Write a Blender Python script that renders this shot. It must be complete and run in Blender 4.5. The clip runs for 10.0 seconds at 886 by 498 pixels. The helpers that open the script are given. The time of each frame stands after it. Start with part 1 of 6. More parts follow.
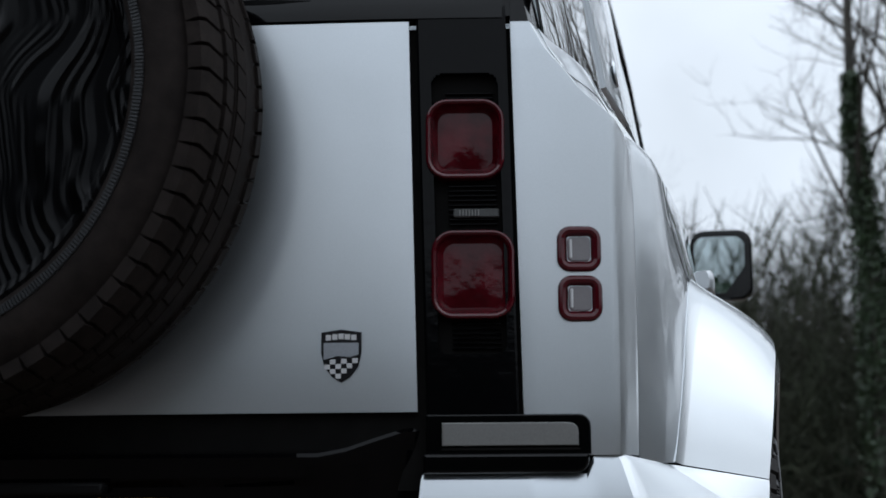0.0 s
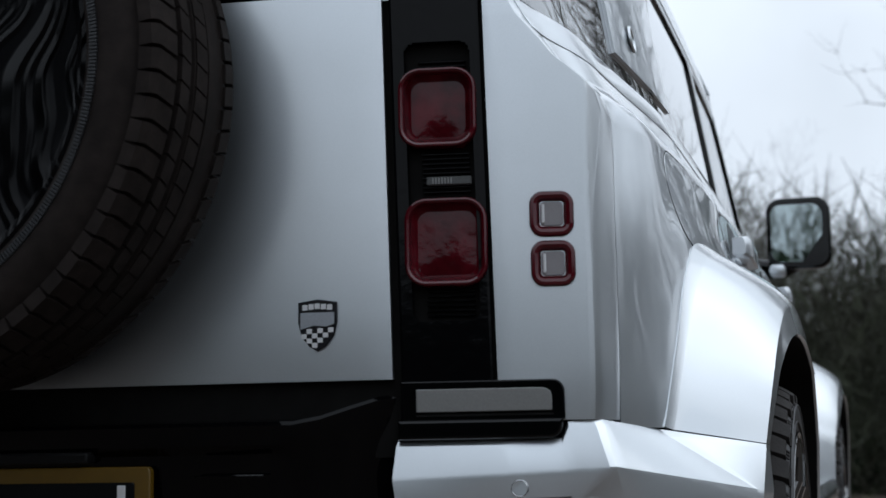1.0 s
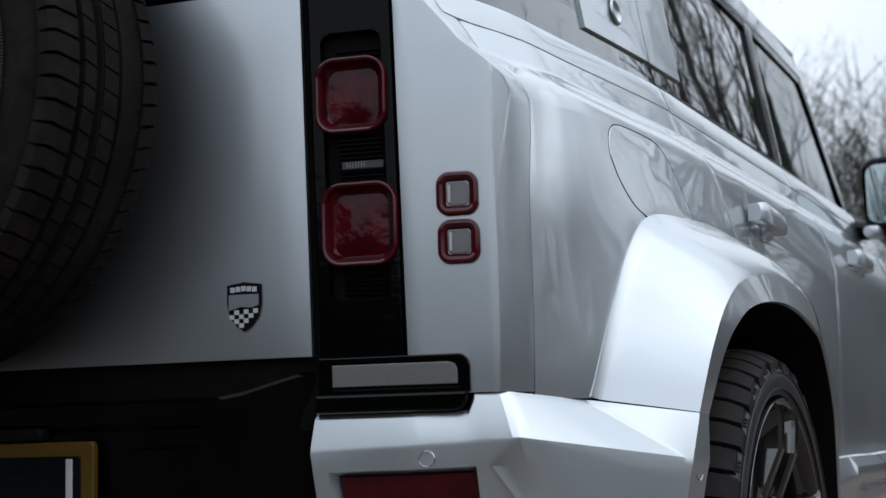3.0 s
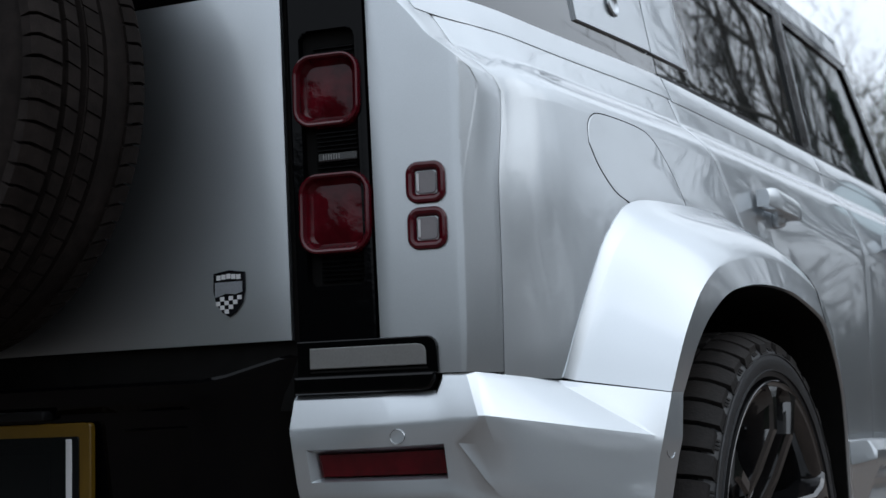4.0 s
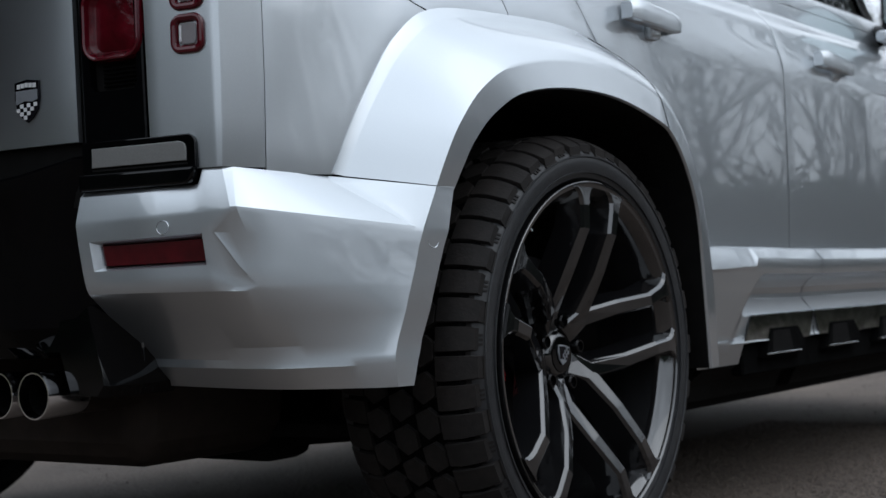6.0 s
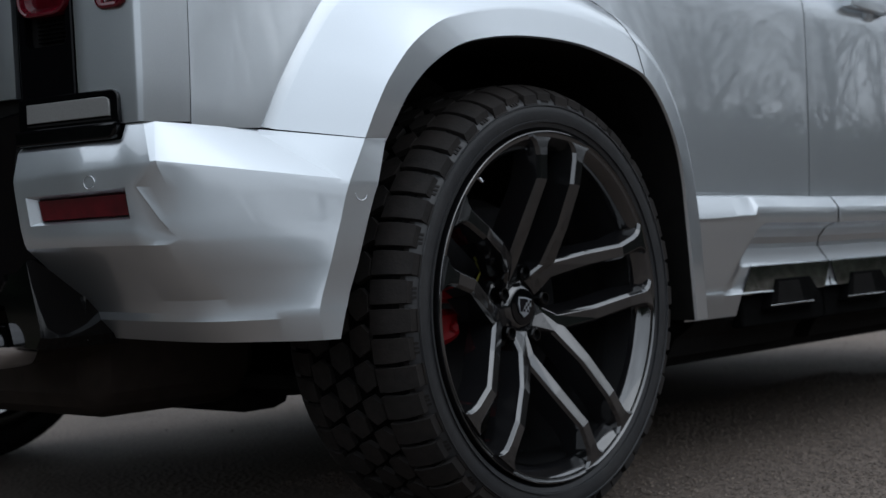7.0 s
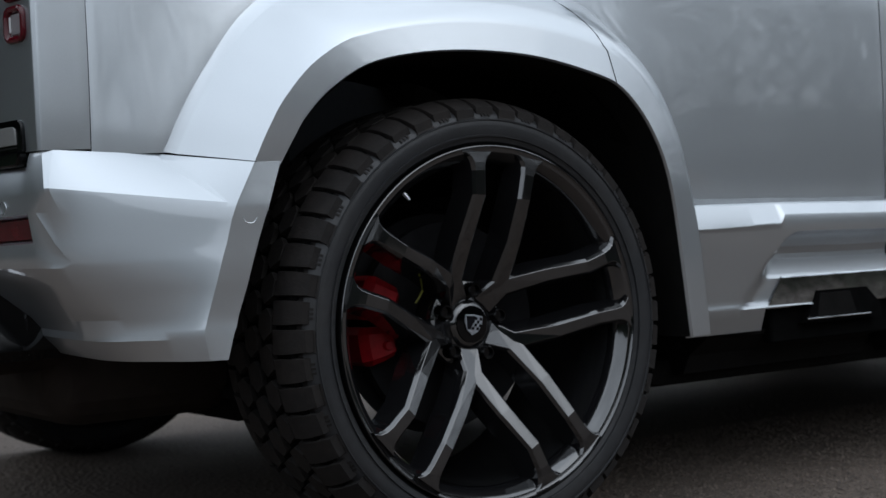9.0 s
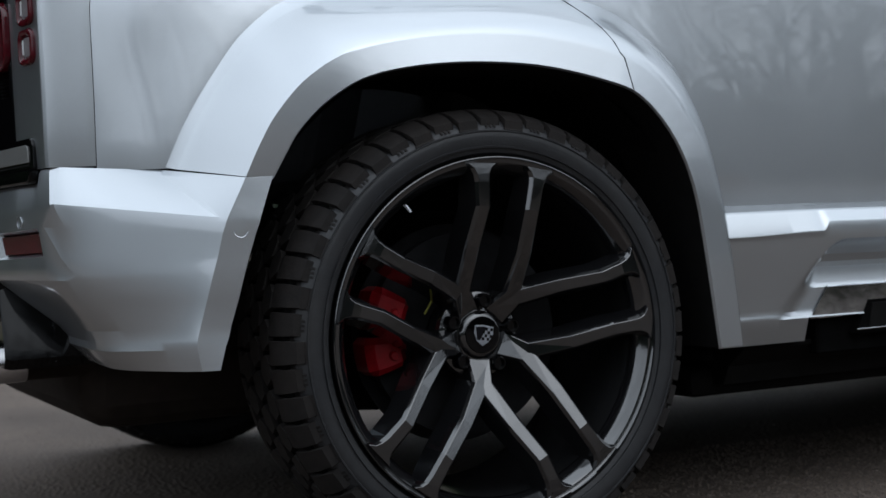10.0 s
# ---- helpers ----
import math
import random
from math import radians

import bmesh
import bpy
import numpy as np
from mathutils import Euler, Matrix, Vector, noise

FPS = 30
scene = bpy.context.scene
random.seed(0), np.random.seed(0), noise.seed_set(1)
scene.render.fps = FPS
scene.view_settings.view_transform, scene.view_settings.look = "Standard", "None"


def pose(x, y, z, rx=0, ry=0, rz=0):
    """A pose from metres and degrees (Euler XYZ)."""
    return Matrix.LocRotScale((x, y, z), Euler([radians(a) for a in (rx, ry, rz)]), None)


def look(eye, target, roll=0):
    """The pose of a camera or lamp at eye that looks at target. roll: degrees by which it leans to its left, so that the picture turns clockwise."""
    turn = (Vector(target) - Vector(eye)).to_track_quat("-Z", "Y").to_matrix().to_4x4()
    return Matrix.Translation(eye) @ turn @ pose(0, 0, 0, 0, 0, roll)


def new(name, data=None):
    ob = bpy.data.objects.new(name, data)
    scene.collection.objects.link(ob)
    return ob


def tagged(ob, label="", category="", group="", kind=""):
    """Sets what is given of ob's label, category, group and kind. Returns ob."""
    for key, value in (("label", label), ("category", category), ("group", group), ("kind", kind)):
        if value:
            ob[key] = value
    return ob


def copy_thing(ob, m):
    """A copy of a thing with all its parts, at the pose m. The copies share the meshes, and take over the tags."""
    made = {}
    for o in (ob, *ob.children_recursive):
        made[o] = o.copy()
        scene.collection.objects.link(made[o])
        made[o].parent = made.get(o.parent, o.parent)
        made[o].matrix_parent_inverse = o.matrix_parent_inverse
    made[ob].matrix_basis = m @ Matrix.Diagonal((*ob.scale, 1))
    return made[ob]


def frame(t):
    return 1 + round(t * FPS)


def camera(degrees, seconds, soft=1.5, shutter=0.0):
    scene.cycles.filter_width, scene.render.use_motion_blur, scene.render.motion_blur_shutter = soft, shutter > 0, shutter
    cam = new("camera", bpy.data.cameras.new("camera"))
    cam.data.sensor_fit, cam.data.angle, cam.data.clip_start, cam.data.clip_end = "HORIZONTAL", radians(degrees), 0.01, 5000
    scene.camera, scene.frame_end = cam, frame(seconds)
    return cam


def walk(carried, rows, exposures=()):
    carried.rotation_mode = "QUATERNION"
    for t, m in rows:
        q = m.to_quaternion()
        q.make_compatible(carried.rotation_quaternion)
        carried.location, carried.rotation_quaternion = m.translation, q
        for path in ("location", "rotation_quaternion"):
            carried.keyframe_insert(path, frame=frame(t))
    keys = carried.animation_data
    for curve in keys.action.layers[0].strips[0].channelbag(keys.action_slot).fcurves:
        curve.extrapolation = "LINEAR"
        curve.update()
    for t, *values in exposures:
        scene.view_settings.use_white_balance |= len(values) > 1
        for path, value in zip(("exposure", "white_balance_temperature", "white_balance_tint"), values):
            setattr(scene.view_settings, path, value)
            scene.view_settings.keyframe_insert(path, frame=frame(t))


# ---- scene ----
cam = camera(33.7, 10.0)
PATH = [
    (0, (1.025, -1.921, 0.715), (0.654, 0.021, 1.019), -0.4),
    (0.5, (1.129, -1.893, 0.704), (0.659, 0.028, 0.997), -0.7),
    (1, (1.247, -1.874, 0.693), (0.688, 0.026, 0.974), -1.0),
    (1.5, (1.358, -1.86, 0.68), (0.728, 0.018, 0.957), -1.3),
    (2, (1.48, -1.84, 0.687), (0.773, 0.013, 0.946), -1.5),
    (2.5, (1.579, -1.815, 0.693), (0.806, 0.013, 0.94), -1.6),
    (4, (1.887, -1.775, 0.659), (0.911, -0.047, 0.903), -1.9),
    (4.5, (2.01, -1.769, 0.631), (0.992, -0.063, 0.858), -2.2),
    (5, (2.155, -1.732, 0.619), (1.093, -0.045, 0.784), -2.2),
    (5.5, (2.298, -1.666, 0.579), (1.19, -0.004, 0.692), -2.2),
    (6, (2.463, -1.558, 0.534), (1.291, 0.061, 0.592), -2.3),
    (6.2, (2.517, -1.508, 0.526), (1.316, 0.091, 0.563), -2.4),
    (7.5, (2.85, -1.2, 0.529), (1.433, 0.212, 0.517), -2.6),
    (8, (2.981, -1.057, 0.526), (1.484, 0.269, 0.521), -2.7),
    (8.5, (3.089, -0.904, 0.533), (1.518, 0.335, 0.531), -2.8),
    (9, (3.197, -0.738, 0.561), (1.541, 0.382, 0.55), -2.8),
    (9.5, (3.291, -0.588, 0.57), (1.556, 0.408, 0.563), -2.9),
    (10, (3.393, -0.415, 0.588), (1.588, 0.446, 0.572), -2.9),
]
walk(cam, [(t, look(eye, target, roll)) for t, eye, target, roll in PATH],
     exposures=[(0, 1.28), (2.5, 1.29), (4.5, 1.34), (5.5, 1.40), (7.5, 1.36), (10, 1.36)])

# ---------- camera optics ----------
cam.data.dof.use_dof = True
cam.data.dof.focus_distance = 2.35
cam.data.dof.aperture_fstop = 6.0

# ---------- world and light ----------
SUN_EL, SUN_AZ = radians(43), radians(76)
world = bpy.data.worlds.new("overcast_sky")
scene.world = world
world.use_nodes = True
wn, wl = world.node_tree.nodes, world.node_tree.links
wn.clear()
w_out = wn.new("ShaderNodeOutputWorld")
w_bg = wn.new("ShaderNodeBackground")
w_sky = wn.new("ShaderNodeTexSky")
w_sky.sky_type = "NISHITA"
w_sky.sun_disc = False
w_sky.sun_elevation, w_sky.sun_rotation = SUN_EL, SUN_AZ
w_sky.dust_density = 6.0
w_bw = wn.new("ShaderNodeRGBToBW")
w_mix = wn.new("ShaderNodeMix")
w_mix.data_type = "RGBA"
w_mix.inputs["Factor"].default_value = 0.80
w_cool = wn.new("ShaderNodeMix")
w_cool.data_type = "RGBA"
w_cool.blend_type = "MULTIPLY"
w_cool.inputs["Factor"].default_value = 1.0
w_cool.inputs["B"].default_value = (0.897, 1.0, 1.130, 1)
wl.new(w_sky.outputs[0], w_bw.inputs[0])
wl.new(w_sky.outputs[0], w_mix.inputs["A"])
wl.new(w_bw.outputs[0], w_mix.inputs["B"])
w_even = wn.new("ShaderNodeMix")
w_even.data_type = "RGBA"
w_even.inputs["Factor"].default_value = 0.97
w_even.inputs["B"].default_value = (2.2, 2.2, 2.2, 1)
wl.new(w_mix.outputs["Result"], w_even.inputs["A"])
w_dir = wn.new("ShaderNodeTexCoord")
w_sep = wn.new("ShaderNodeSeparateXYZ")
w_up = wn.new("ShaderNodeMapRange")
w_up.inputs["From Min"].default_value, w_up.inputs["From Max"].default_value = 0.0, 1.0
w_up.inputs["To Min"].default_value, w_up.inputs["To Max"].default_value = 0.96, 1.84
w_grad = wn.new("ShaderNodeMix")
w_grad.data_type, w_grad.blend_type = "RGBA", "MULTIPLY"
w_grad.inputs["Factor"].default_value = 1.0
wl.new(w_dir.outputs["Generated"], w_sep.inputs[0])
wl.new(w_sep.outputs["Z"], w_up.inputs["Value"])
wl.new(w_even.outputs["Result"], w_grad.inputs["A"])
wl.new(w_up.outputs[0], w_grad.inputs["B"])
w_cloud = wn.new("ShaderNodeTexNoise")
w_cloud.inputs["Scale"].default_value = 2.6
w_cloud.inputs["Detail"].default_value = 5.0
w_lift = wn.new("ShaderNodeMapRange")
w_lift.inputs["From Min"].default_value, w_lift.inputs["From Max"].default_value = 0.30, 0.70
w_lift.inputs["To Min"].default_value, w_lift.inputs["To Max"].default_value = 0.86, 1.20
w_layer = wn.new("ShaderNodeMix")
w_layer.data_type, w_layer.blend_type = "RGBA", "MULTIPLY"
w_layer.inputs["Factor"].default_value = 1.0
wl.new(w_dir.outputs["Generated"], w_cloud.inputs["Vector"])
wl.new(w_cloud.outputs["Fac"], w_lift.inputs["Value"])
wl.new(w_grad.outputs["Result"], w_layer.inputs["A"])
wl.new(w_lift.outputs[0], w_layer.inputs["B"])
wl.new(w_layer.outputs["Result"], w_cool.inputs["A"])
wl.new(w_cool.outputs["Result"], w_bg.inputs["Color"])
w_bg.inputs["Strength"].default_value = 0.15
wl.new(w_bg.outputs[0], w_out.inputs["Surface"])

sun = new("sun", bpy.data.lights.new("sun", "SUN"))
sun.data.energy = 0.12
sun.data.angle = radians(60)
sun.data.color = (1.0, 0.985, 0.96)
sun.matrix_world = look((10, 2.5, 9.5), (0, 0, 0))

# ---------- materials ----------


def material(name, color, rough=0.5, metal=0.0, coat=0.0, grain=0.0, grain_scale=40.0, bump=0.0, bump_scale=80.0,
             spec=0.5, trans=0.0, ior=1.5, rough_var=0.0, tone2=None, tone_scale=4.0, coat_rough=0.03, detail=6.0):
    m = bpy.data.materials.new(name)
    m.use_nodes = True
    n, l = m.node_tree.nodes, m.node_tree.links
    b = n["Principled BSDF"]
    b.inputs["Base Color"].default_value = (*color, 1)
    b.inputs["Roughness"].default_value = rough
    b.inputs["Metallic"].default_value = metal
    b.inputs["Coat Weight"].default_value = coat
    b.inputs["Coat Roughness"].default_value = coat_rough
    b.inputs["Specular IOR Level"].default_value = spec
    b.inputs["Transmission Weight"].default_value = trans
    b.inputs["IOR"].default_value = ior
    tc = n.new("ShaderNodeTexCoord")
    last = None
    if tone2:
        tx = n.new("ShaderNodeTexNoise")
        tx.inputs["Scale"].default_value = tone_scale
        tx.inputs["Detail"].default_value = detail
        l.new(tc.outputs["Object"], tx.inputs["Vector"])
        ra = n.new("ShaderNodeValToRGB")
        ra.color_ramp.elements[0].position, ra.color_ramp.elements[1].position = 0.35, 0.65
        ra.color_ramp.elements[0].color, ra.color_ramp.elements[1].color = (*color, 1), (*tone2, 1)
        l.new(tx.outputs["Fac"], ra.inputs["Fac"])
        last = ra.outputs["Color"]
    if grain:
        tx = n.new("ShaderNodeTexNoise")
        tx.inputs["Scale"].default_value = grain_scale
        tx.inputs["Detail"].default_value = 4
        l.new(tc.outputs["Object"], tx.inputs["Vector"])
        mr = n.new("ShaderNodeMapRange")
        mr.inputs["From Min"].default_value, mr.inputs["From Max"].default_value = 0.25, 0.75
        mr.inputs["To Min"].default_value, mr.inputs["To Max"].default_value = 1 - grain, 1 + grain
        l.new(tx.outputs["Fac"], mr.inputs["Value"])
        mu = n.new("ShaderNodeMix")
        mu.data_type, mu.blend_type = "RGBA", "MULTIPLY"
        mu.inputs["Factor"].default_value = 1.0
        mu.inputs["A"].default_value = (*color, 1)
        if last:
            l.new(last, mu.inputs["A"])
        l.new(mr.outputs[0], mu.inputs["B"])
        last = mu.outputs["Result"]
    if last:
        l.new(last, b.inputs["Base Color"])
    if rough_var:
        tx = n.new("ShaderNodeTexNoise")
        tx.inputs["Scale"].default_value = 9
        tx.inputs["Detail"].default_value = 7
        l.new(tc.outputs["Object"], tx.inputs["Vector"])
        mr = n.new("ShaderNodeMapRange")
        mr.inputs["To Min"].default_value, mr.inputs["To Max"].default_value = max(0.0, rough - rough_var), rough + rough_var
        l.new(tx.outputs["Fac"], mr.inputs["Value"])
        l.new(mr.outputs[0], b.inputs["Roughness"])
    if bump:
        tx = n.new("ShaderNodeTexNoise")
        tx.inputs["Scale"].default_value = bump_scale
        tx.inputs["Detail"].default_value = 5
        l.new(tc.outputs["Object"], tx.inputs["Vector"])
        bu = n.new("ShaderNodeBump")
        bu.inputs["Strength"].default_value = bump
        bu.inputs["Distance"].default_value = 0.004
        l.new(tx.outputs["Fac"], bu.inputs["Height"])
        l.new(bu.outputs[0], b.inputs["Normal"])
    return m


PAINT = material("silver_paint", (0.465, 0.495, 0.52), 0.38, 0.95, 1.0, grain=0.03, grain_scale=900, rough_var=0.04, coat_rough=0.008)
GLOSS_BLACK = material("gloss_black_paint", (0.0014, 0.0014, 0.0017), 0.06, 0.0, 0.0, rough_var=0.03, spec=0.24)
PIANO = material("deep_black_lacquer", (0.0011, 0.0011, 0.0014), 0.05, 0.0, 0.0, rough_var=0.02, spec=0.10)
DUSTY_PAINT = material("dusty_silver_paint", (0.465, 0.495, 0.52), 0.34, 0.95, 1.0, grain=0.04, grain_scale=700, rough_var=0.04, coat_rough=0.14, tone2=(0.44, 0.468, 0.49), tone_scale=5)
COLUMN_BLACK = material("dull_black_lacquer", (0.0016, 0.0016, 0.0020), 0.09, 0.0, 0.0, rough_var=0.06, spec=0.10, bump=0.12, bump_scale=45)
SATIN_BLACK = material("satin_black_plastic", (0.005, 0.005, 0.0054), 0.42, grain=0.2, grain_scale=300, bump=0.1, bump_scale=500, spec=0.14)
DARK = material("dark_underside_and_gap_shade", (0.0055, 0.0052, 0.0050), 0.85, grain=0.3, grain_scale=30, spec=0.08)
RUBBER = material("tyre_rubber", (0.0115, 0.0125, 0.0145), 0.46, grain=0.25, grain_scale=60, bump=0.12, bump_scale=250, tone2=(0.0165, 0.0165, 0.0175), tone_scale=9, spec=0.40, rough_var=0.08)
TREAD = material("dusty_tread_rubber", (0.0125, 0.0100, 0.0088), 0.72, grain=0.35, grain_scale=70, bump=0.2, bump_scale=220, tone2=(0.0085, 0.0075, 0.0072), tone_scale=7, spec=0.22)
SPARE_RUBBER = material("worn_tyre_rubber", (0.0150, 0.0116, 0.0104), 0.70, grain=0.30, grain_scale=60, bump=0.15, bump_scale=250, spec=0.08, tone2=(0.0098, 0.0076, 0.0068), tone_scale=14)
RIM_BLACK = material("gloss_black_alloy", (0.0060, 0.0060, 0.0066), 0.06, 0.0, 0.0, rough_var=0.03, spec=1.0, ior=1.60)
# darker red mottling: inner lens structure and tree reflections put into the colour
RED_LENS = material("red_lamp_plastic", (0.080, 0.0034, 0.0078), 0.10, 0.0, 0.0, rough_var=0.05, spec=0.22, bump=0.8, bump_scale=13, tone2=(0.036, 0.0016, 0.0036), tone_scale=24, detail=3.0)
FOG_RED = material("dark_red_fog_lens", (0.062, 0.0022, 0.0050), 0.14, 0.0, 0.0, rough_var=0.06, spec=0.30, tone2=(0.034, 0.0014, 0.0032), tone_scale=30)
RED_BEZEL = material("red_bezel_plastic", (0.055, 0.0020, 0.0056), 0.12, 0.0, 0.0, rough_var=0.04, spec=0.42)
CLEAR_LENS = material("frosted_clear_lens", (0.15, 0.138, 0.144), 0.35, 0.0, 0.3, grain=0.12, grain_scale=700)
BAND_GREY = material("worn_grey_rubber", (0.009, 0.010, 0.012), 0.45, grain=0.3, grain_scale=60)
GREY_LENS = material("pale_grey_lens", (0.15, 0.15, 0.146), 0.3, 0.1, 0.5, grain=0.12, grain_scale=400)
MARKER_GREY = material("dull_grey_marker", (0.045, 0.046, 0.046), 0.35, 0.0, 0.0, grain=0.2, grain_scale=300, spec=0.3)
CHROME = material("polished_steel", (0.72, 0.72, 0.74), 0.10, 1.0, rough_var=0.05)
# soot in the pipe bores; also painted shade in the tread grooves, and vent black
SOOT_SHADE_BLACK = material("soot_and_shade_black", (0.0025, 0.0025, 0.0025), 0.95, spec=0.03, grain=0.3, grain_scale=60)
DULL_STEEL = material("dull_exhaust_steel", (0.018, 0.0135, 0.011), 0.75, 0.0, spec=0.12, grain=0.3, grain_scale=20)
CALIPER = material("red_caliper_paint", (0.24, 0.0025, 0.0070), 0.40, 0.0, 0.15, spec=0.2, grain=0.15, grain_scale=80)
DISC = material("worn_brake_disc", (0.012, 0.012, 0.013), 0.7, 0.0, grain=0.3, grain_scale=40, spec=0.10)
BARREL = material("dusty_dark_alloy", (0.012, 0.012, 0.0125), 0.16, 0.0, spec=0.6, grain=0.25, grain_scale=30, rough_var=0.06)
YELLOW = material("yellow_reflective_plate", (0.085, 0.046, 0.001), 0.4, grain=0.08, grain_scale=60)
LEAD_YELLOW = material("yellow_green_sleeve", (0.20, 0.19, 0.02), 0.5, grain=0.1, grain_scale=90)
PLATE_DARK = material("dark_glossy_plate_face", (0.006, 0.0065, 0.0072), 0.12, 0.0, 0.0, rough_var=0.08, spec=0.25)
GLASS = material("tinted_glass", (0.10, 0.115, 0.115), 0.02, 0.0, 0.0, trans=1.0, ior=1.5)
PRIVACY = material("privacy_glass", (0.012, 0.014, 0.015), 0.01, 0.0, 1.0, spec=1.0, coat_rough=0.004)
PRIVACY.node_tree.nodes["Principled BSDF"].inputs["Coat IOR"].default_value = 1.55
MIRROR = material("mirror_glass", (0.44, 0.51, 0.52), 0.01, 1.0)
BADGE_DARK = material("badge_black", (0.004, 0.004, 0.006), 0.25, 0.0, 0.0, spec=0.2)
BADGE_SILVER = material("badge_silver", (0.26, 0.275, 0.30), 0.35, 0.5, 0.4, grain=0.1, grain_scale=300)
BADGE_WHITE = material("badge_white", (0.50, 0.50, 0.51), 0.4)
SKIRT_GREY = material("scuffed_grey_trim", (0.60, 0.63, 0.66), 0.10, 1.0, 0.0, grain=0.25, grain_scale=35, tone2=(0.36, 0.375, 0.39), tone_scale=18, bump=0.22, bump_scale=9)
SEAT = material("dark_seat_fabric", (0.03, 0.03, 0.032), 0.8, grain=0.2, grain_scale=60)
BARK = material("grey_brown_bark", (0.055, 0.047, 0.040), 0.9, grain=0.45, grain_scale=9, bump=0.5, bump_scale=25, tone2=(0.035, 0.034, 0.026), tone_scale=2)
TWIG = material("brown_twigs", (0.058, 0.048, 0.038), 0.9, grain=0.4, grain_scale=3)
IVY = material("dark_ivy_leaf", (0.020, 0.040, 0.014), 0.45, grain=0.5, grain_scale=4)
BRUSH = material("winter_undergrowth", (0.040, 0.035, 0.025), 0.9, grain=0.5, grain_scale=1.2, tone2=(0.028, 0.038, 0.018), tone_scale=0.25)
GRASS = material("verge_grass", (0.050, 0.075, 0.022), 0.8, grain=0.4, grain_scale=5, tone2=(0.09, 0.085, 0.04), tone_scale=0.8)
STONE = material("grit_stone", (0.15, 0.118, 0.096), 0.85, grain=0.5, grain_scale=40, tone2=(0.045, 0.036, 0.030), tone_scale=120)


def wrinkled_vinyl():
    m = material("wrinkled_black_vinyl", (0.0015, 0.0015, 0.0019), 0.24, 0.0, 0.0, spec=0.085)
    n, l = m.node_tree.nodes, m.node_tree.links
    tc = n.new("ShaderNodeTexCoord")
    warp = n.new("ShaderNodeTexNoise")
    warp.inputs["Scale"].default_value = 4.6
    warp.inputs["Detail"].default_value = 1.5
    bend = n.new("ShaderNodeMix")
    bend.data_type, bend.blend_type = "RGBA", "LINEAR_LIGHT"
    bend.inputs["Factor"].default_value = 0.09
    mp = n.new("ShaderNodeMapping")
    mp.inputs["Scale"].default_value = (74, 5, 3.4)
    tx = n.new("ShaderNodeTexNoise")
    tx.noise_type = "RIDGED_MULTIFRACTAL"
    tx.inputs["Scale"].default_value = 1.0
    tx.inputs["Detail"].default_value = 5.0
    bu = n.new("ShaderNodeBump")
    bu.inputs["Strength"].default_value = 0.9
    bu.inputs["Distance"].default_value = 0.026
    l.new(tc.outputs["Object"], warp.inputs["Vector"])
    l.new(tc.outputs["Object"], bend.inputs["A"])
    l.new(warp.outputs["Color"], bend.inputs["B"])
    l.new(bend.outputs["Result"], mp.inputs["Vector"])
    l.new(mp.outputs[0], tx.inputs["Vector"])
    l.new(tx.outputs["Fac"], bu.inputs["Height"])
    l.new(bu.outputs[0], n["Principled BSDF"].inputs["Normal"])
    return m


VINYL = wrinkled_vinyl()
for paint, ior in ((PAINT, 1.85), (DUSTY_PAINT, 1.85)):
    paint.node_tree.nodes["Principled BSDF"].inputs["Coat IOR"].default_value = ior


def gritty_tarmac():
    m = material("gritty_tarmac", (0.066, 0.0495, 0.0395), 0.88, grain=0.60, grain_scale=95, tone2=(0.112, 0.0845, 0.0670), tone_scale=1.3, detail=8)
    n, l = m.node_tree.nodes, m.node_tree.links
    tc = n.new("ShaderNodeTexCoord")
    vo = n.new("ShaderNodeTexVoronoi")
    vo.inputs["Scale"].default_value = 75
    no = n.new("ShaderNodeTexNoise")
    no.inputs["Scale"].default_value = 11
    no.inputs["Detail"].default_value = 8
    ad = n.new("ShaderNodeMath")
    ad.operation = "ADD"
    bu = n.new("ShaderNodeBump")
    bu.inputs["Strength"].default_value = 0.8
    bu.inputs["Distance"].default_value = 0.008
    l.new(tc.outputs["Object"], vo.inputs["Vector"])
    l.new(tc.outputs["Object"], no.inputs["Vector"])
    l.new(vo.outputs["Distance"], ad.inputs[0])
    l.new(no.outputs["Fac"], ad.inputs[1])
    l.new(ad.outputs[0], bu.inputs["Height"])
    l.new(bu.outputs[0], n["Principled BSDF"].inputs["Normal"])
    return m


TARMAC = gritty_tarmac()

# ---------- mesh helpers ----------


def part(name, bm, mat, parent=None, label="", sharp=20, smooth=True):
    me = bpy.data.meshes.new(name)
    bm.normal_update()
    bm.to_mesh(me)
    bm.free()
    me.materials.append(mat)
    if smooth:
        me.polygons.foreach_set("use_smooth", [True] * len(me.polygons))
        me.set_sharp_from_angle(angle=radians(sharp))
    ob = new(name, me)
    if parent:
        ob.parent = parent
    if label:
        ob["label"] = label
    return ob


def raw(name, verts, faces, mat, parent=None, label="", smooth=False):
    me = bpy.data.meshes.new(name)
    me.from_pydata(verts, [], faces)
    me.update()
    me.materials.append(mat)
    if smooth:
        me.polygons.foreach_set("use_smooth", [True] * len(me.polygons))
    ob = new(name, me)
    if parent:
        ob.parent = parent
    if label:
        ob["label"] = label
    return ob


def thing(name, label, category, group="", kind="", at=(0, 0, 0)):
    ob = new(name)
    ob.location = at
    return tagged(ob, label, category, group, kind)


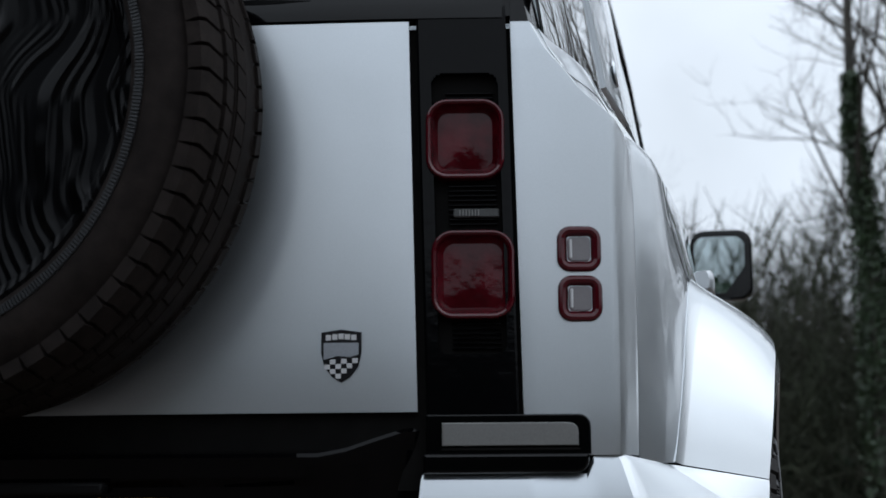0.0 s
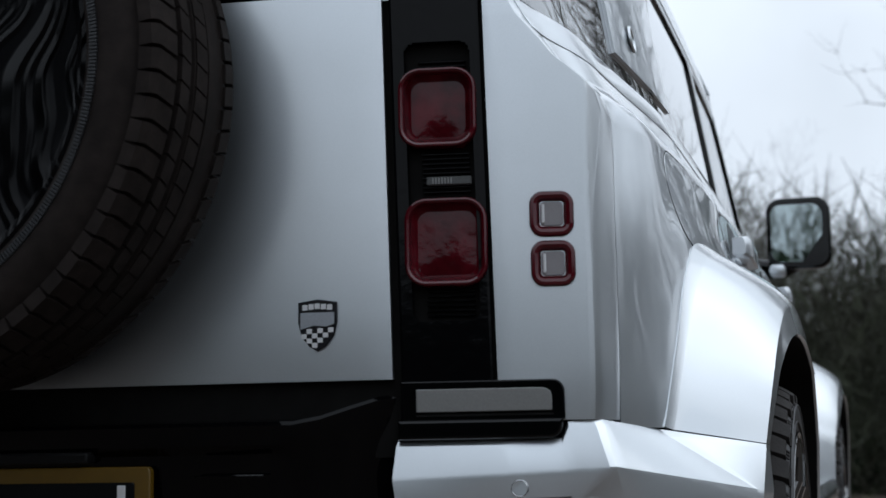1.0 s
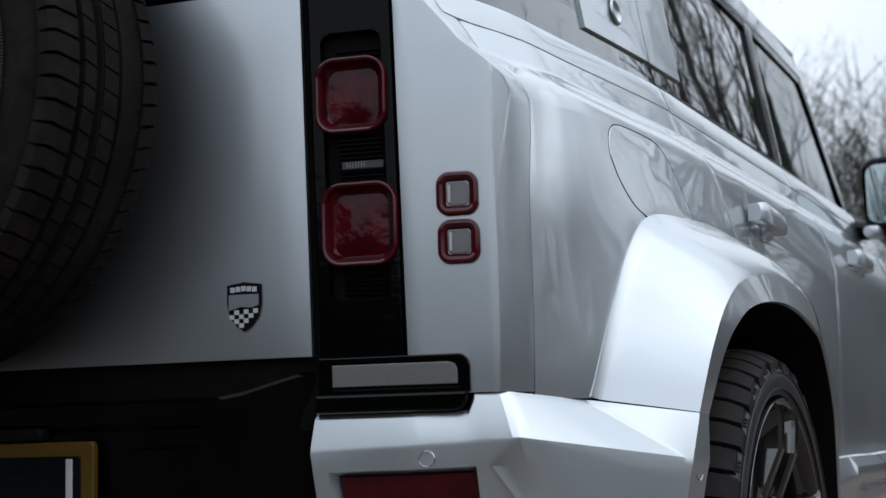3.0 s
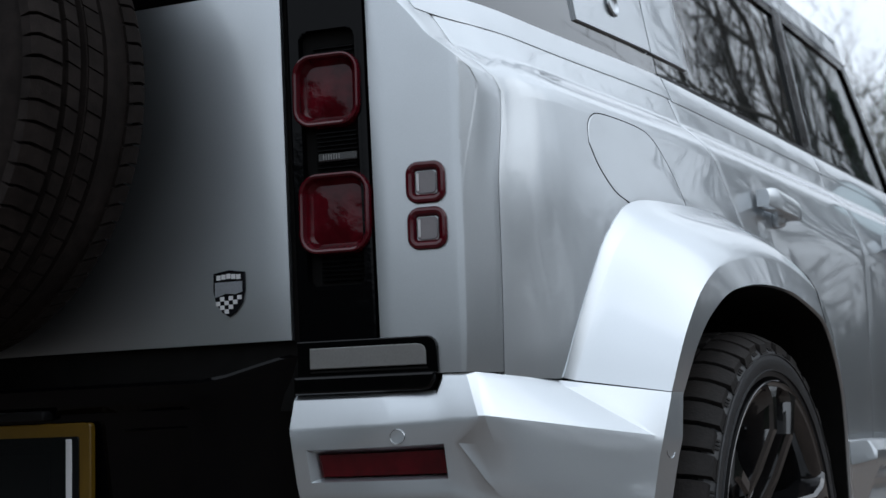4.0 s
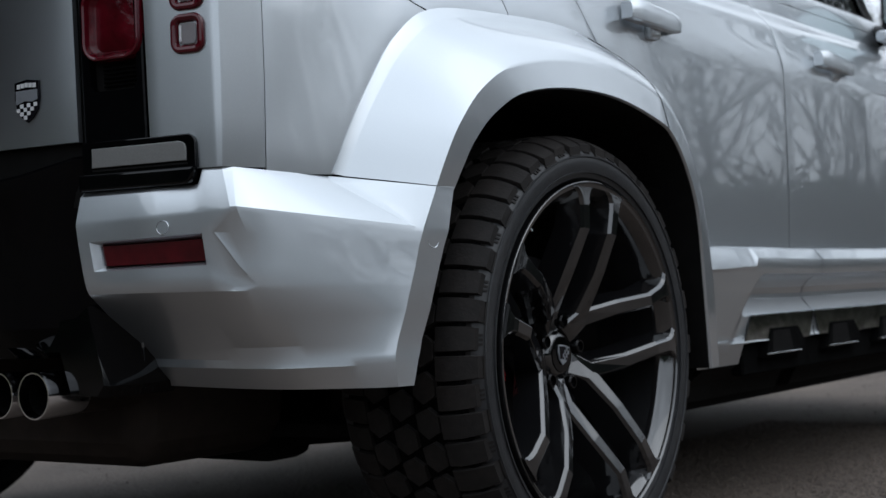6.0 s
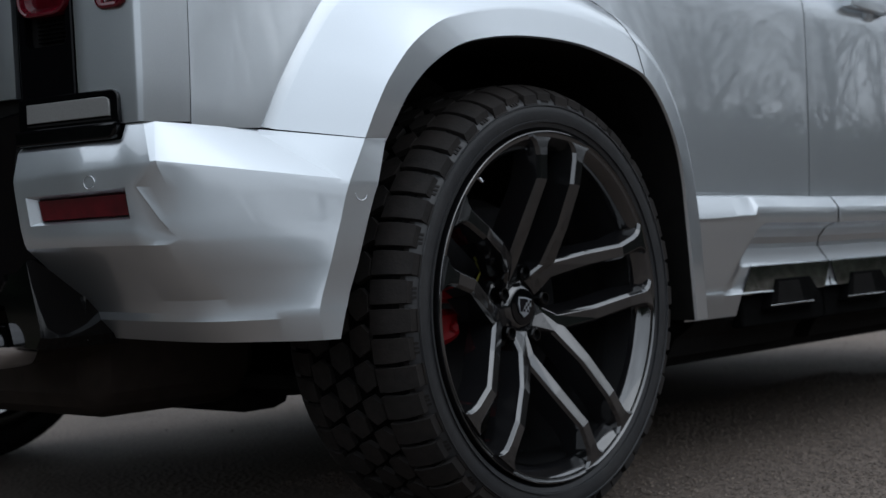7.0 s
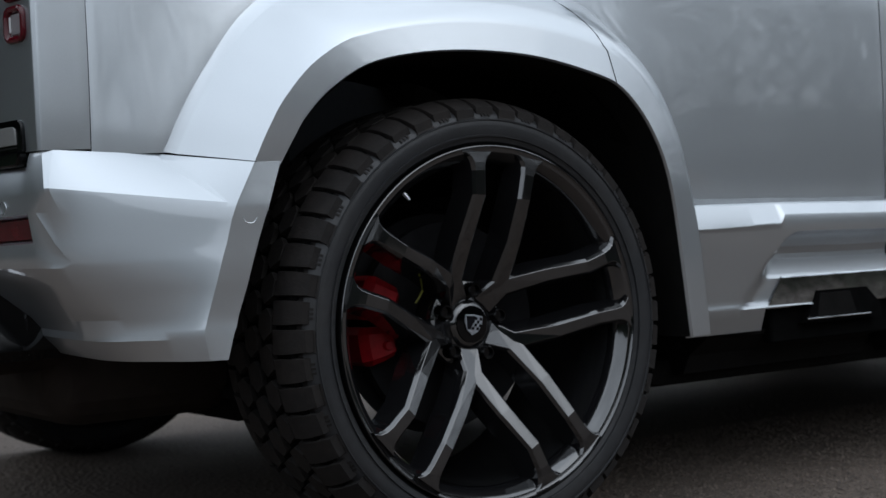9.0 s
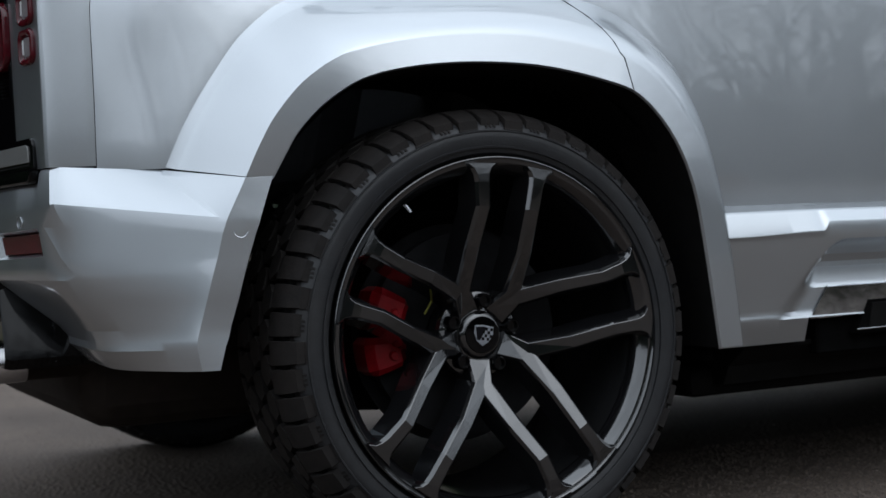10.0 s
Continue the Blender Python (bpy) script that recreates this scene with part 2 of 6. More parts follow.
def catmull(pts, n):
    """n + 1 points along a smooth curve through pts, evenly by index."""
    p = [Vector(q) for q in pts]
    p = [p[0] * 2 - p[1]] + p + [p[-1] * 2 - p[-2]]
    out = []
    for i in range(n + 1):
        f = i / n * (len(pts) - 1)
        k = min(int(f), len(pts) - 2)
        t = f - k
        a, b, c, d = p[k:k + 4]
        out.append(0.5 * ((2 * b) + (c - a) * t + (2 * a - 5 * b + 4 * c - d) * t * t + (3 * b - a - 3 * c + d) * t ** 3))
    return out


def smoothstep(a, b, x):
    t = min(1.0, max(0.0, (x - a) / (b - a)))
    return t * t * (3 - 2 * t)


def lerp_table(rows, x):
    if x <= rows[0][0]:
        return rows[0][1]
    for (a, p), (b, q) in zip(rows, rows[1:]):
        if x <= b:
            return p + (q - p) * (x - a) / (b - a)
    return rows[-1][1]


def loft(bm, rings, closed=False, cap=False):
    vs = [[bm.verts.new(p) for p in r] for r in rings]
    for a, b in zip(vs, vs[1:]):
        m = len(a)
        for i in range(m if closed else m - 1):
            j = (i + 1) % m
            try:
                bm.faces.new((a[i], a[j], b[j], b[i]))
            except ValueError:
                pass
    if cap and closed:
        bm.faces.new(vs[0][::-1])
        bm.faces.new(vs[-1])
    return vs


def sheet(fn, nu, nv, thick=0.012, keep=None, edge=0.0014, us=None, vs=None):
    """A curved panel of real thickness from fn(u, v) -> point, with eased edges; keep(point) leaves faces out."""
    us = us or [i / nu for i in range(nu + 1)]
    vs = vs or [j / nv for j in range(nv + 1)]
    nu, nv = len(us) - 1, len(vs) - 1
    p = [[Vector(fn(u, v)) for v in vs] for u in us]
    bm = bmesh.new()
    front, back = {}, {}
    for i in range(nu + 1):
        for j in range(nv + 1):
            du = p[min(i + 1, nu)][j] - p[max(i - 1, 0)][j]
            dv = p[i][min(j + 1, nv)] - p[i][max(j - 1, 0)]
            nrm = du.cross(dv).normalized()
            rim = i in (0, nu) or j in (0, nv)
            front[i, j] = bm.verts.new(p[i][j] - nrm * (edge if rim else 0))
            back[i, j] = bm.verts.new(p[i][j] - nrm * thick)
    cells = {}
    for i in range(nu):
        for j in range(nv):
            mid = (p[i][j] + p[i + 1][j + 1]) / 2
            if keep and not keep(mid):
                continue
            cells[i, j] = True
    for (i, j) in cells:
        q = ((i, j), (i + 1, j), (i + 1, j + 1), (i, j + 1))
        bm.faces.new([front[k] for k in q])
        bm.faces.new([back[k] for k in q[::-1]])
        for (di, dj), (a, b) in (((0, -1), (q[0], q[1])), ((1, 0), (q[1], q[2])), ((0, 1), (q[2], q[3])), ((-1, 0), (q[3], q[0]))):
            if (i + di, j + dj) not in cells:
                bm.faces.new((front[b], front[a], back[a], back[b]))
    loose = [v for v in bm.verts if not v.link_faces]
    bmesh.ops.delete(bm, geom=loose, context="VERTS")
    return bm


def block(sx, sy, sz, m=None, bevel=0.004, seg=2, bm=None):
    own = bmesh.new()
    bmesh.ops.create_cube(own, size=1, matrix=Matrix.Diagonal((sx, sy, sz, 1)))
    if bevel:
        bmesh.ops.bevel(own, geom=own.edges[:], offset=bevel, segments=seg, profile=0.5, affect="EDGES")
    if m is not None:
        own.transform(m)
    if bm is None:
        return own
    join(bm, own)
    return bm


def join(bm, other):
    me = bpy.data.meshes.new("scratch")
    other.to_mesh(me)
    other.free()
    bm.from_mesh(me)
    bpy.data.meshes.remove(me)


def lathe_x(profile, segs=96, bm=None, closed=False):
    """A turned form about the x axis from (x, r) pairs."""
    bm = bm or bmesh.new()
    rings = []
    for k in range(segs):
        a = 2 * math.pi * k / segs
        rings.append([bm.verts.new((x, r * math.sin(a), r * math.cos(a))) for x, r in profile])
    m = len(profile)
    for k in range(segs):
        a, b = rings[k], rings[(k + 1) % segs]
        for i in range(m if closed else m - 1):
            j = (i + 1) % m
            bm.faces.new((a[i], a[j], b[j], b[i]))
    return bm


def tube(pts, r, segs=8, bm=None, cap=True):
    bm = bm or bmesh.new()
    pts = [Vector(p) for p in pts]
    rs = r if isinstance(r, (list, tuple)) else [r] * len(pts)
    rings, up = [], Vector((0.13, 0.21, 0.97))
    for i, p in enumerate(pts):
        d = (pts[min(i + 1, len(pts) - 1)] - pts[max(i - 1, 0)]).normalized()
        x = d.cross(up).normalized()
        y = d.cross(x)
        rings.append([p + (x * math.cos(2 * math.pi * k / segs) + y * math.sin(2 * math.pi * k / segs)) * rs[i] for k in range(segs)])
    loft(bm, rings, True, cap)
    return bm


def prism(outline, depth, m, bevel=0.0, seg=2):
    """A flat outline (x, y) given a depth along local -z, placed by m."""
    bm = bmesh.new()
    top = [bm.verts.new((x, y, 0)) for x, y in outline]
    low = [bm.verts.new((x, y, -depth)) for x, y in outline]
    f = bm.faces.new(top)
    bm.faces.new(low[::-1])
    n = len(outline)
    for i in range(n):
        j = (i + 1) % n
        bm.faces.new((top[i], low[i], low[j], top[j]))
    bmesh.ops.recalc_face_normals(bm, faces=bm.faces[:])
    if bevel:
        bmesh.ops.bevel(bm, geom=list(f.edges), offset=bevel, segments=seg, profile=0.5, affect="EDGES")
    bm.transform(m)
    return bm


def rounded(w, h, r, n=6, skew=0.0):
    out = []
    for cx, cy, a0 in ((w / 2 - r, h / 2 - r, 0), (-w / 2 + r, h / 2 - r, 90), (-w / 2 + r, -h / 2 + r, 180), (w / 2 - r, -h / 2 + r, 270)):
        for k in range(n + 1):
            a = radians(a0 + 90 * k / n)
            x, y = cx + r * math.cos(a), cy + r * math.sin(a)
            out.append((x + skew * y, y))
    return out


def ring_bezel(w, h, r, band, depth, m, proud=0.008, dish=0.6):
    """A rounded square frame: outer wall, rounded lip, inner wall sinking towards a lens."""
    bm = bmesh.new()
    rings = []
    steps = ((0, -depth), (0, proud * 0.3), (band * 0.12, proud * 0.85), (band * 0.35, proud), (band * 0.62, proud * 0.7), (band * 0.85, -proud * 0.2), (band, -depth * dish))
    for inset, z in steps:
        rr = max(r - inset, 0.003)
        rings.append([(x, y, z) for x, y in rounded(w - 2 * inset, h - 2 * inset, rr, 7)])
    loft(bm, rings, True)
    bmesh.ops.recalc_face_normals(bm, faces=bm.faces[:])
    bm.transform(m)
    return bm


# ---------- ground ----------
HUB_Y, HUB_Z, HUB_X = 0.781, 0.408, 1.110
WHEELBASE = 3.02


def ground():
    bm = bmesh.new()
    bmesh.ops.create_grid(bm, x_segments=60, y_segments=60, size=1.0)
    for v in bm.verts:
        r = max(abs(v.co.x), abs(v.co.y))
        k = 8 * r + 900 * r ** 5
        v.co.x, v.co.y = v.co.x / max(r, 1e-6) * k, v.co.y / max(r, 1e-6) * k
        d = v.co.length
        v.co.z = 0.0 if d < 6 else 0.06 * noise.noise(Vector((v.co.x * 0.11, v.co.y * 0.11, 0)))
    tagged(part("ground", bm, TARMAC), "dark brown gritty tarmac yard with loose grit", "ground", kind="structure")


ground()

# ---------- car body surface ----------
# Plan of the lower body, from the middle of the tailgate round the corner and forward along the side.
PLAN = catmull([(0, -0.055, 0), (0.25, -0.045, 0), (0.5, -0.018, 0), (0.63, 0.0, 0), (0.76, 0.022, 0), (0.862, 0.044, 0),
                (0.885, 0.0515, 0), (0.893, 0.066, 0), (0.910, 0.13, 0), (0.944, 0.239, 0), (0.956, 0.40, 0), (0.963, 0.65, 0),
                (0.968, 1.2, 0), (0.970, 2.0, 0), (0.968, 2.9, 0), (0.955, 3.5, 0), (0.92, 4.1, 0), (0.80, 4.45, 0), (0, 4.60, 0)], 720)
for p in PLAN:
    if 0.239 < p.y < 2.9 and p.x > 0.9:
        p.x = 0.970 - 0.011 * math.exp((0.239 - p.y) / 0.05) - 0.015 * math.exp((0.239 - p.y) / 0.35)
TUMBLE = [(0.30, 0.030), (0.40, 0.0208), (0.50, 0.0133), (0.58, 0.0085), (0.66, 0.0048), (0.74, 0.0021), (0.82, 0.0005), (0.90, 0.0), (1.02, 0.0003), (1.10, 0.001), (1.165, 0.003), (1.185, 0.008), (1.198, 0.0165), (1.206, 0.024), (1.232, 0.051), (1.240, 0.0565), (1.28, 0.0685),
          (1.295, 0.074), (1.345, 0.094), (1.90, 0.20), (2.0, 0.24)]


def s_x(x):
    return next(i for i, p in enumerate(PLAN) if p.x >= x) / 720


def s_y(y):
    return next(i for i, p in enumerate(PLAN) if p.y >= y and i > 200) / 720


def back_y(x):
    k = next(i for i, p in enumerate(PLAN) if p.x >= x)
    a, b = PLAN[max(k - 1, 0)], PLAN[k]
    return a.y + (b.y - a.y) * (x - a.x) / max(b.x - a.x, 1e-9)


# Where the rear flare meets the wing, as (y, z) from behind the wheel over it and down in front.
ROOT = [(0.236, 0.730), (0.270, 0.803), (0.318, 0.880), (0.388, 0.967), (0.490, 1.026), (0.70, 1.043), (0.92, 1.045),
        (1.10, 1.015), (1.215, 0.945), (1.290, 0.860), (1.330, 0.720), (1.345, 0.55), (1.360, 0.352)]
ROOT_FINE = [(p.x, p.y) for p in catmull([(a, b, 0) for a, b in ROOT], 60)]


def swell(y, z):
    """How far the wing swells outwards as it nears the flare."""
    if not (0.13 < y < 1.45 and 0.66 < z < 1.26):
        return 0.0
    near, inside = 9.0, False
    for (a, b), (c, d) in zip(ROOT_FINE, ROOT_FINE[1:]):
        k = min(1.0, max(0.0, ((y - a) * (c - a) + (z - b) * (d - b)) / ((c - a) ** 2 + (d - b) ** 2)))
        q = math.hypot(y - a - (c - a) * k, z - b - (d - b) * k)
        if q < near:
            near, inside = q, (c - a) * (z - b) - (d - b) * (y - a) < 0
    height = lerp_table([(0.23, 0.010), (0.35, 0.0115), (0.42, 0.0135), (0.50, 0.0145), (0.67, 0.019), (0.95, 0.021), (1.15, 0.012), (1.30, 0.004)], y)
    t = 1.0 if inside else max(0.0, 1 - near / lerp_table([(0.35, 0.13), (0.55, 0.165)], y))
    return height * t * t * (1.4 - 0.4 * t)


def narrow(y, z):
    """How much further the upper body draws in towards the tail, less at the very corner."""
    if y > 1.0 or z < 0.95:
        return 0.0
    draw = 0.017 * smoothstep(0.98, 1.25, z) + 0.018 * smoothstep(1.20, 1.32, z)
    corner = -0.034 * smoothstep(0.98, 1.23, z) + 0.020 * smoothstep(1.23, 1.32, z)
    return draw * (1 - smoothstep(0.33, 0.97, y)) + corner * (1 - smoothstep(0.03, 0.20, y))


def skin(s, z, off=0.0, side=1):
    f = min(max(s, 0), 1) * 720
    k = min(int(f), 719)
    p = PLAN[k].lerp(PLAN[k + 1], f - k)
    d = (PLAN[min(k + 2, 720)] - PLAN[max(k - 1, 0)]).normalized()
    w = min(1.0, max(0.0, (p.x - 0.755) / 0.134)) if p.y < 3.6 else 1.0
    lean = lerp_table(TUMBLE, z) + narrow(p.y, z)
    x = p.x - lean * w
    if p.y > 1.2:
        x += 0.040 * smoothstep(0.95, 2.6, p.y) * (1 - smoothstep(1.06, 1.20, z)) * (1 - smoothstep(3.2, 4.2, p.y))
    y = p.y
    x += swell(p.y, z)
    if p.y < 0.35 and w > 0:
        corner = 0.889 - lerp_table(TUMBLE, z) - narrow(0.056, z)
        y = back_y(x) if p.x <= 0.889 else p.y - (back_y(0.889) - back_y(corner)) * (1 - smoothstep(0.07, 0.30, p.y))
    x, y = x + d.y * off, y - d.x * off + (max(0, z - 1.345) * 0.10 if p.y < 0.3 else 0)
    return Vector((side * x, y, z))


def in_arch(y, z, shrink=0.03):
    a = (y - HUB_Y) / (0.545 - shrink)
    b = (z - 0.42) / (0.60 - shrink)
    return z < 0.42 and abs(a) < 1 or abs(a) ** 2.6 + abs(b) ** 2.6 < 1


def outside_liner(p):
    return not in_arch(p.y, p.z, -0.01) and not in_arch(p.y - WHEELBASE, p.z, -0.01) and not (p.y < 0.35 and p.z < 0.715)


def outside_arch(p):
    return not in_arch(p.y, p.z) and not in_arch(p.y - WHEELBASE, p.z)


car = thing("off_road_car", "silver wide-body five-door off-road car with black trim", "car")


def side_panel(name, y0, y1, zs, side, parent, n=40, rear=None, front=None, keep=outside_arch, off=0.0, mat=None, thick=0.012, label=""):
    """A panel on the flank between y0 and y1; rear(z) and front(z) shift its upright edges."""
    def fn(u, v):
        z = zs[0] + (zs[-1] - zs[0]) * v
        a = y0 + (rear(z) if rear else 0)
        b = y1 + (front(z) if front else 0)
        y = a + (b - a) * u
        return skin_y(y, z, off, side)
    vs = [(z - zs[0]) / (zs[-1] - zs[0]) for z in zs]
    bm = sheet(fn, n, 0, thick, keep, vs=vs)
    if side < 0:
        bmesh.ops.reverse_faces(bm, faces=bm.faces[:])
    return part(name, bm, mat or PAINT, parent, label)


def skin_y(y, z, off=0.0, side=1):
    lo, hi = 215, 700
    while hi - lo > 1:
        mid = (lo + hi) // 2
        lo, hi = (mid, hi) if PLAN[mid].y < y else (lo, mid)
    f = (y - PLAN[lo].y) / max(PLAN[hi].y - PLAN[lo].y, 1e-9)
    return skin((lo + f) / 720, z, off, side)


def rear_panel(name, x0, x1, zs, mat, parent, n=24, left=None, right=None, off=0.0, thick=0.012, label="", side=1, keep=None, ss=None):
    """A panel of the back between two distances from the middle line; left(z) and right(z) shift its upright edges."""
    def fn(u, v):
        z = zs[0] + (zs[-1] - zs[0]) * v
        a = x0 + (left(z) if left else 0)
        b = x1 + (right(z) if right else 0)
        return skin_x(side * (a + (b - a) * u), z, off)
    vs = [(z - zs[0]) / (zs[-1] - zs[0]) for z in zs]
    bm = sheet(fn, n, 0, thick, keep, vs=vs)
    if side < 0:
        bmesh.ops.reverse_faces(bm, faces=bm.faces[:])
    return part(name, bm, mat, parent, label)


def skin_x(x, z, off=0.0):
    sg = 1 if x >= 0 else -1
    ax = abs(x)
    lo, hi = 0, 250
    while hi - lo > 1:
        mid = (lo + hi) // 2
        lo, hi = (mid, hi) if PLAN[mid].x < ax else (lo, mid)
    f = (ax - PLAN[lo].x) / max(PLAN[hi].x - PLAN[lo].x, 1e-9)
    return skin((lo + f) / 720, z, off, sg)


def zrange(a, b, n, extra=()):
    return sorted(set([round(a + (b - a) * i / n, 4) for i in range(n + 1)] + [e for e in extra if a < e < b]))


SHOULDER = (1.165, 1.175, 1.185, 1.192, 1.198, 1.202, 1.206, 1.219, 1.232, 1.236, 1.24, 1.26, 1.28, 1.288, 1.295)

# added inner shell, its dark colour standing in for shade seen in the gaps
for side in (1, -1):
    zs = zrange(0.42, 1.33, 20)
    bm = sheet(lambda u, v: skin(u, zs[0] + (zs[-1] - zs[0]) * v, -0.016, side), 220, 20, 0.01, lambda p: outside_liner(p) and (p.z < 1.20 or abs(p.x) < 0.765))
    part("gap_shade_shell", bm, DARK, car)

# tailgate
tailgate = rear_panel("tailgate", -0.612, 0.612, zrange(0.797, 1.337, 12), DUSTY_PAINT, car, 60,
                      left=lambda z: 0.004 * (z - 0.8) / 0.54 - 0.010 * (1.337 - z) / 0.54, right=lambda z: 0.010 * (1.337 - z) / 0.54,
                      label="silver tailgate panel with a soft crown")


def mount(x, z, off=0.0, roll=0.0):
    """A frame on the back: x to the right, y up, z out of the panel."""
    p = skin_x(x, z, off)
    q = skin_x(x + 0.01, z, off)
    r = (q - p).normalized()
    out = Vector((0, 0, 1)).cross(r).normalized() * -1
    up = Vector((0, 0, 1))
    m = Matrix((r, up, out)).transposed().to_4x4()
    m.translation = p
    return m @ pose(0, 0, 0, 0, 0, roll)


# shield badge
def badge():
    m = mount(0.521, 0.8725, 0.001)
    h, w = 0.0715, 0.0545

    def shield(k):
        o = [(-w / 2, h / 2 - 0.004), (0, h / 2), (w / 2, h / 2 - 0.004), (w / 2, 0.004), (w * 0.42, -h * 0.2), (w * 0.22, -h * 0.40), (0, -h / 2),
             (-w * 0.22, -h * 0.40), (-w * 0.42, -h * 0.2), (-w / 2, 0.004)]
        return [(x * k, y * k) for x, y in o]
    b = part("badge", prism(shield(1.0), 0.0035, m @ pose(0, 0, 0.003), 0.001), BADGE_DARK, car, "black-edged shield badge with a chequered foot")
    k = 0.875
    b_up = [(-0.027, 0.020), (0.027, 0.020), (0.027, 0.002), (0.014, -0.002), (-0.006, 0.000), (-0.027, -0.006)]
    part("badge_field", prism([(x * k, y * k) for x, y in b_up], 0.001, m @ pose(0, 0, 0.0042)), BADGE_SILVER, b)
    # name band: plain light bars
    for i in range(5):
        part("bar", prism([(-0.0036, -0.0036), (0.0036, -0.0036), (0.0036, 0.0036), (-0.0036, 0.0036)], 0.0006, m @ pose(-0.0172 + i * 0.0086, 0.0262 - 0.0008 * abs(i - 2), 0.0040)), BADGE_WHITE, b)
    for i in range(-3, 3):
        for j in range(4):
            x, y = (i + 0.5) * 0.0086 * k, (-0.0085 - j * 0.0074) * k
            if (i + j) % 2 == 0 and abs(x) < (0.027 - j * 0.0062 + 0.001) * k:
                o = [(x - 0.0037, y - 0.0032 + x * 0.05), (x + 0.0037, y - 0.0032 + x * 0.05), (x + 0.0037, y + 0.0032 + x * 0.05), (x - 0.0037, y + 0.0032 + x * 0.05)]
                part("chequer", prism(o, 0.0006, m @ pose(0, 0, 0.0040)), BADGE_WHITE, b)


badge()


# lamp column
def lamp_left(z):
    return 0.012 * (1.337 - z) / 0.54


def recess_x(z):
    return 0.690 + (1.15 - z) * 0.022


def lamp_column(side):
    lamps = (("upper_lamp", 0.688, 1.168, 0.108, 0.112), ("lower_lamp", 0.697, 0.981, 0.113, 0.121))

    def closed(p):
        """The column is open behind each lamp's lens."""
        if 0.872 < p.z < 1.262 and abs(abs(p.x) - recess_x(p.z)) < 0.045:
            edge_x, edge_z = 0.045 - abs(abs(p.x) - recess_x(p.z)), min(p.z - 0.872, 1.262 - p.z)
            if math.hypot(max(0, 0.014 - edge_x), max(0, 0.014 - edge_z)) < 0.014:
                return False
        return not any(abs(abs(p.x) - x) < w / 2 - 0.006 and abs(p.z - z) < h / 2 - 0.006 and math.hypot(max(0, abs(abs(p.x) - x) - w / 2 + 0.027), max(0, abs(p.z - z) - h / 2 + 0.027)) < 0.022
                       for _, x, z, w, h in lamps)
    rear_panel("lamp_panel", 0.622, 0.745, zrange(0.752, 1.36, 170), COLUMN_BLACK, car, 40, left=lamp_left, right=lambda z: 0.011 * (1.337 - z) / 0.54,
               off=-0.002, label="gloss black lamp column", side=side, keep=closed)
    for name, x, z, w, h in lamps:
        m = mount(side * x, z, 0.0010, 0)
        bez = part(name, ring_bezel(w, h, 0.030, 0.0105, 0.020, m, 0.007, 0.3), RED_BEZEL, car, "square red tail lamp with rounded corners")
        dish = bmesh.new()
        rings = []
        for inset, dz in ((0.0090, -0.002), (0.0125, -0.0085), (0.0165, -0.0125), (0.028, -0.0118), (0.040, -0.0106)):
            rings.append([(px, py, dz) for px, py in rounded(w - 2 * inset, h - 2 * inset, max(0.024 - inset * 0.5, 0.002), 7)])
        vs = loft(dish, rings, True)
        dish.faces.new(vs[-1])
        bmesh.ops.recalc_face_normals(dish, faces=dish.faces[:])
        dish.transform(m)
        part("lens", dish, RED_LENS, bez)
    # one long recess behind both lamps, with ribbed floors over, between and under them
    wall = bmesh.new()
    rings = [[skin_x(side * (recess_x(z) + x), z, off) for x, z in [(x, 1.067 + z) for x, z in rounded(0.091 + 2 * g, 0.391 + 2 * g, 0.015 + g, 6)]]
             for g, off in ((0.0052, -0.0026), (0.0048, -0.0015), (0.0, -0.0015), (-0.001, -0.018))]
    vs = loft(wall, rings, True)
    wall.faces.new(vs[-1])
    bmesh.ops.recalc_face_normals(wall, faces=wall.faces[:])
    tray = part("lamp_recess", wall, COLUMN_BLACK, car, "black recess with fine ribs", sharp=30)
    for z0, n in ((1.229, 2), (1.052, 9), (0.882, 6)):
        for k in range(n):
            z = z0 + 0.0066 * k
            part("rib", block(0.066, 0.0024, 0.008, mount(side * (recess_x(z) + 0.006), z, -0.0145), 0.0008, 1), COLUMN_BLACK, tray)
    m = mount(side * 0.702, 1.066, -0.004)
    clip = part("marker_strip", block(0.062, 0.012, 0.005, m, 0.0015, 1), MARKER_GREY, car, "small ribbed grey marker strip")
    for k in range(7):
        part("tooth", block(0.0018, 0.009, 0.002, m @ pose(-0.022 + k * 0.0042, 0, 0.003), 0.0005, 1), GREY_LENS, clip)
    # number-lamp housing: notch with a pale lens and a black step
    m = mount(side * 0.738, 0.767, 0.0)
    sx = side
    top = [(-0.106, -0.027), (0.113, -0.027)] + [(0.097 + 0.016 * math.cos(radians(a)), 0.010 + 0.016 * math.sin(radians(a))) for a in (0, 18, 36, 54, 72, 90)] + [(-0.106, 0.026)]
    nook = part("step_lamp", prism([(sx * a, b) for a, b in top], 0.02, m @ pose(0, 0, 0.0035), 0.002), GLOSS_BLACK, car, "black housing with a pale grey lens")
    lens = [(-0.085, -0.0155), (0.096, -0.0155), (0.096, 0.004), (0.094, 0.010), (0.089, 0.0135), (0.082, 0.015), (-0.085, 0.015)]
    part("lens", prism([(sx * a, b) for a, b in lens], 0.006, m @ pose(0, 0, 0.006), 0.0012), GREY_LENS, nook)
    part("gap", prism([(sx * a, b) for a, b in ((-0.085, -0.0215), (0.098, -0.0215), (0.098, -0.0185), (-0.085, -0.0185))], 0.002, m @ pose(0, 0, 0.0045)), DARK, nook)
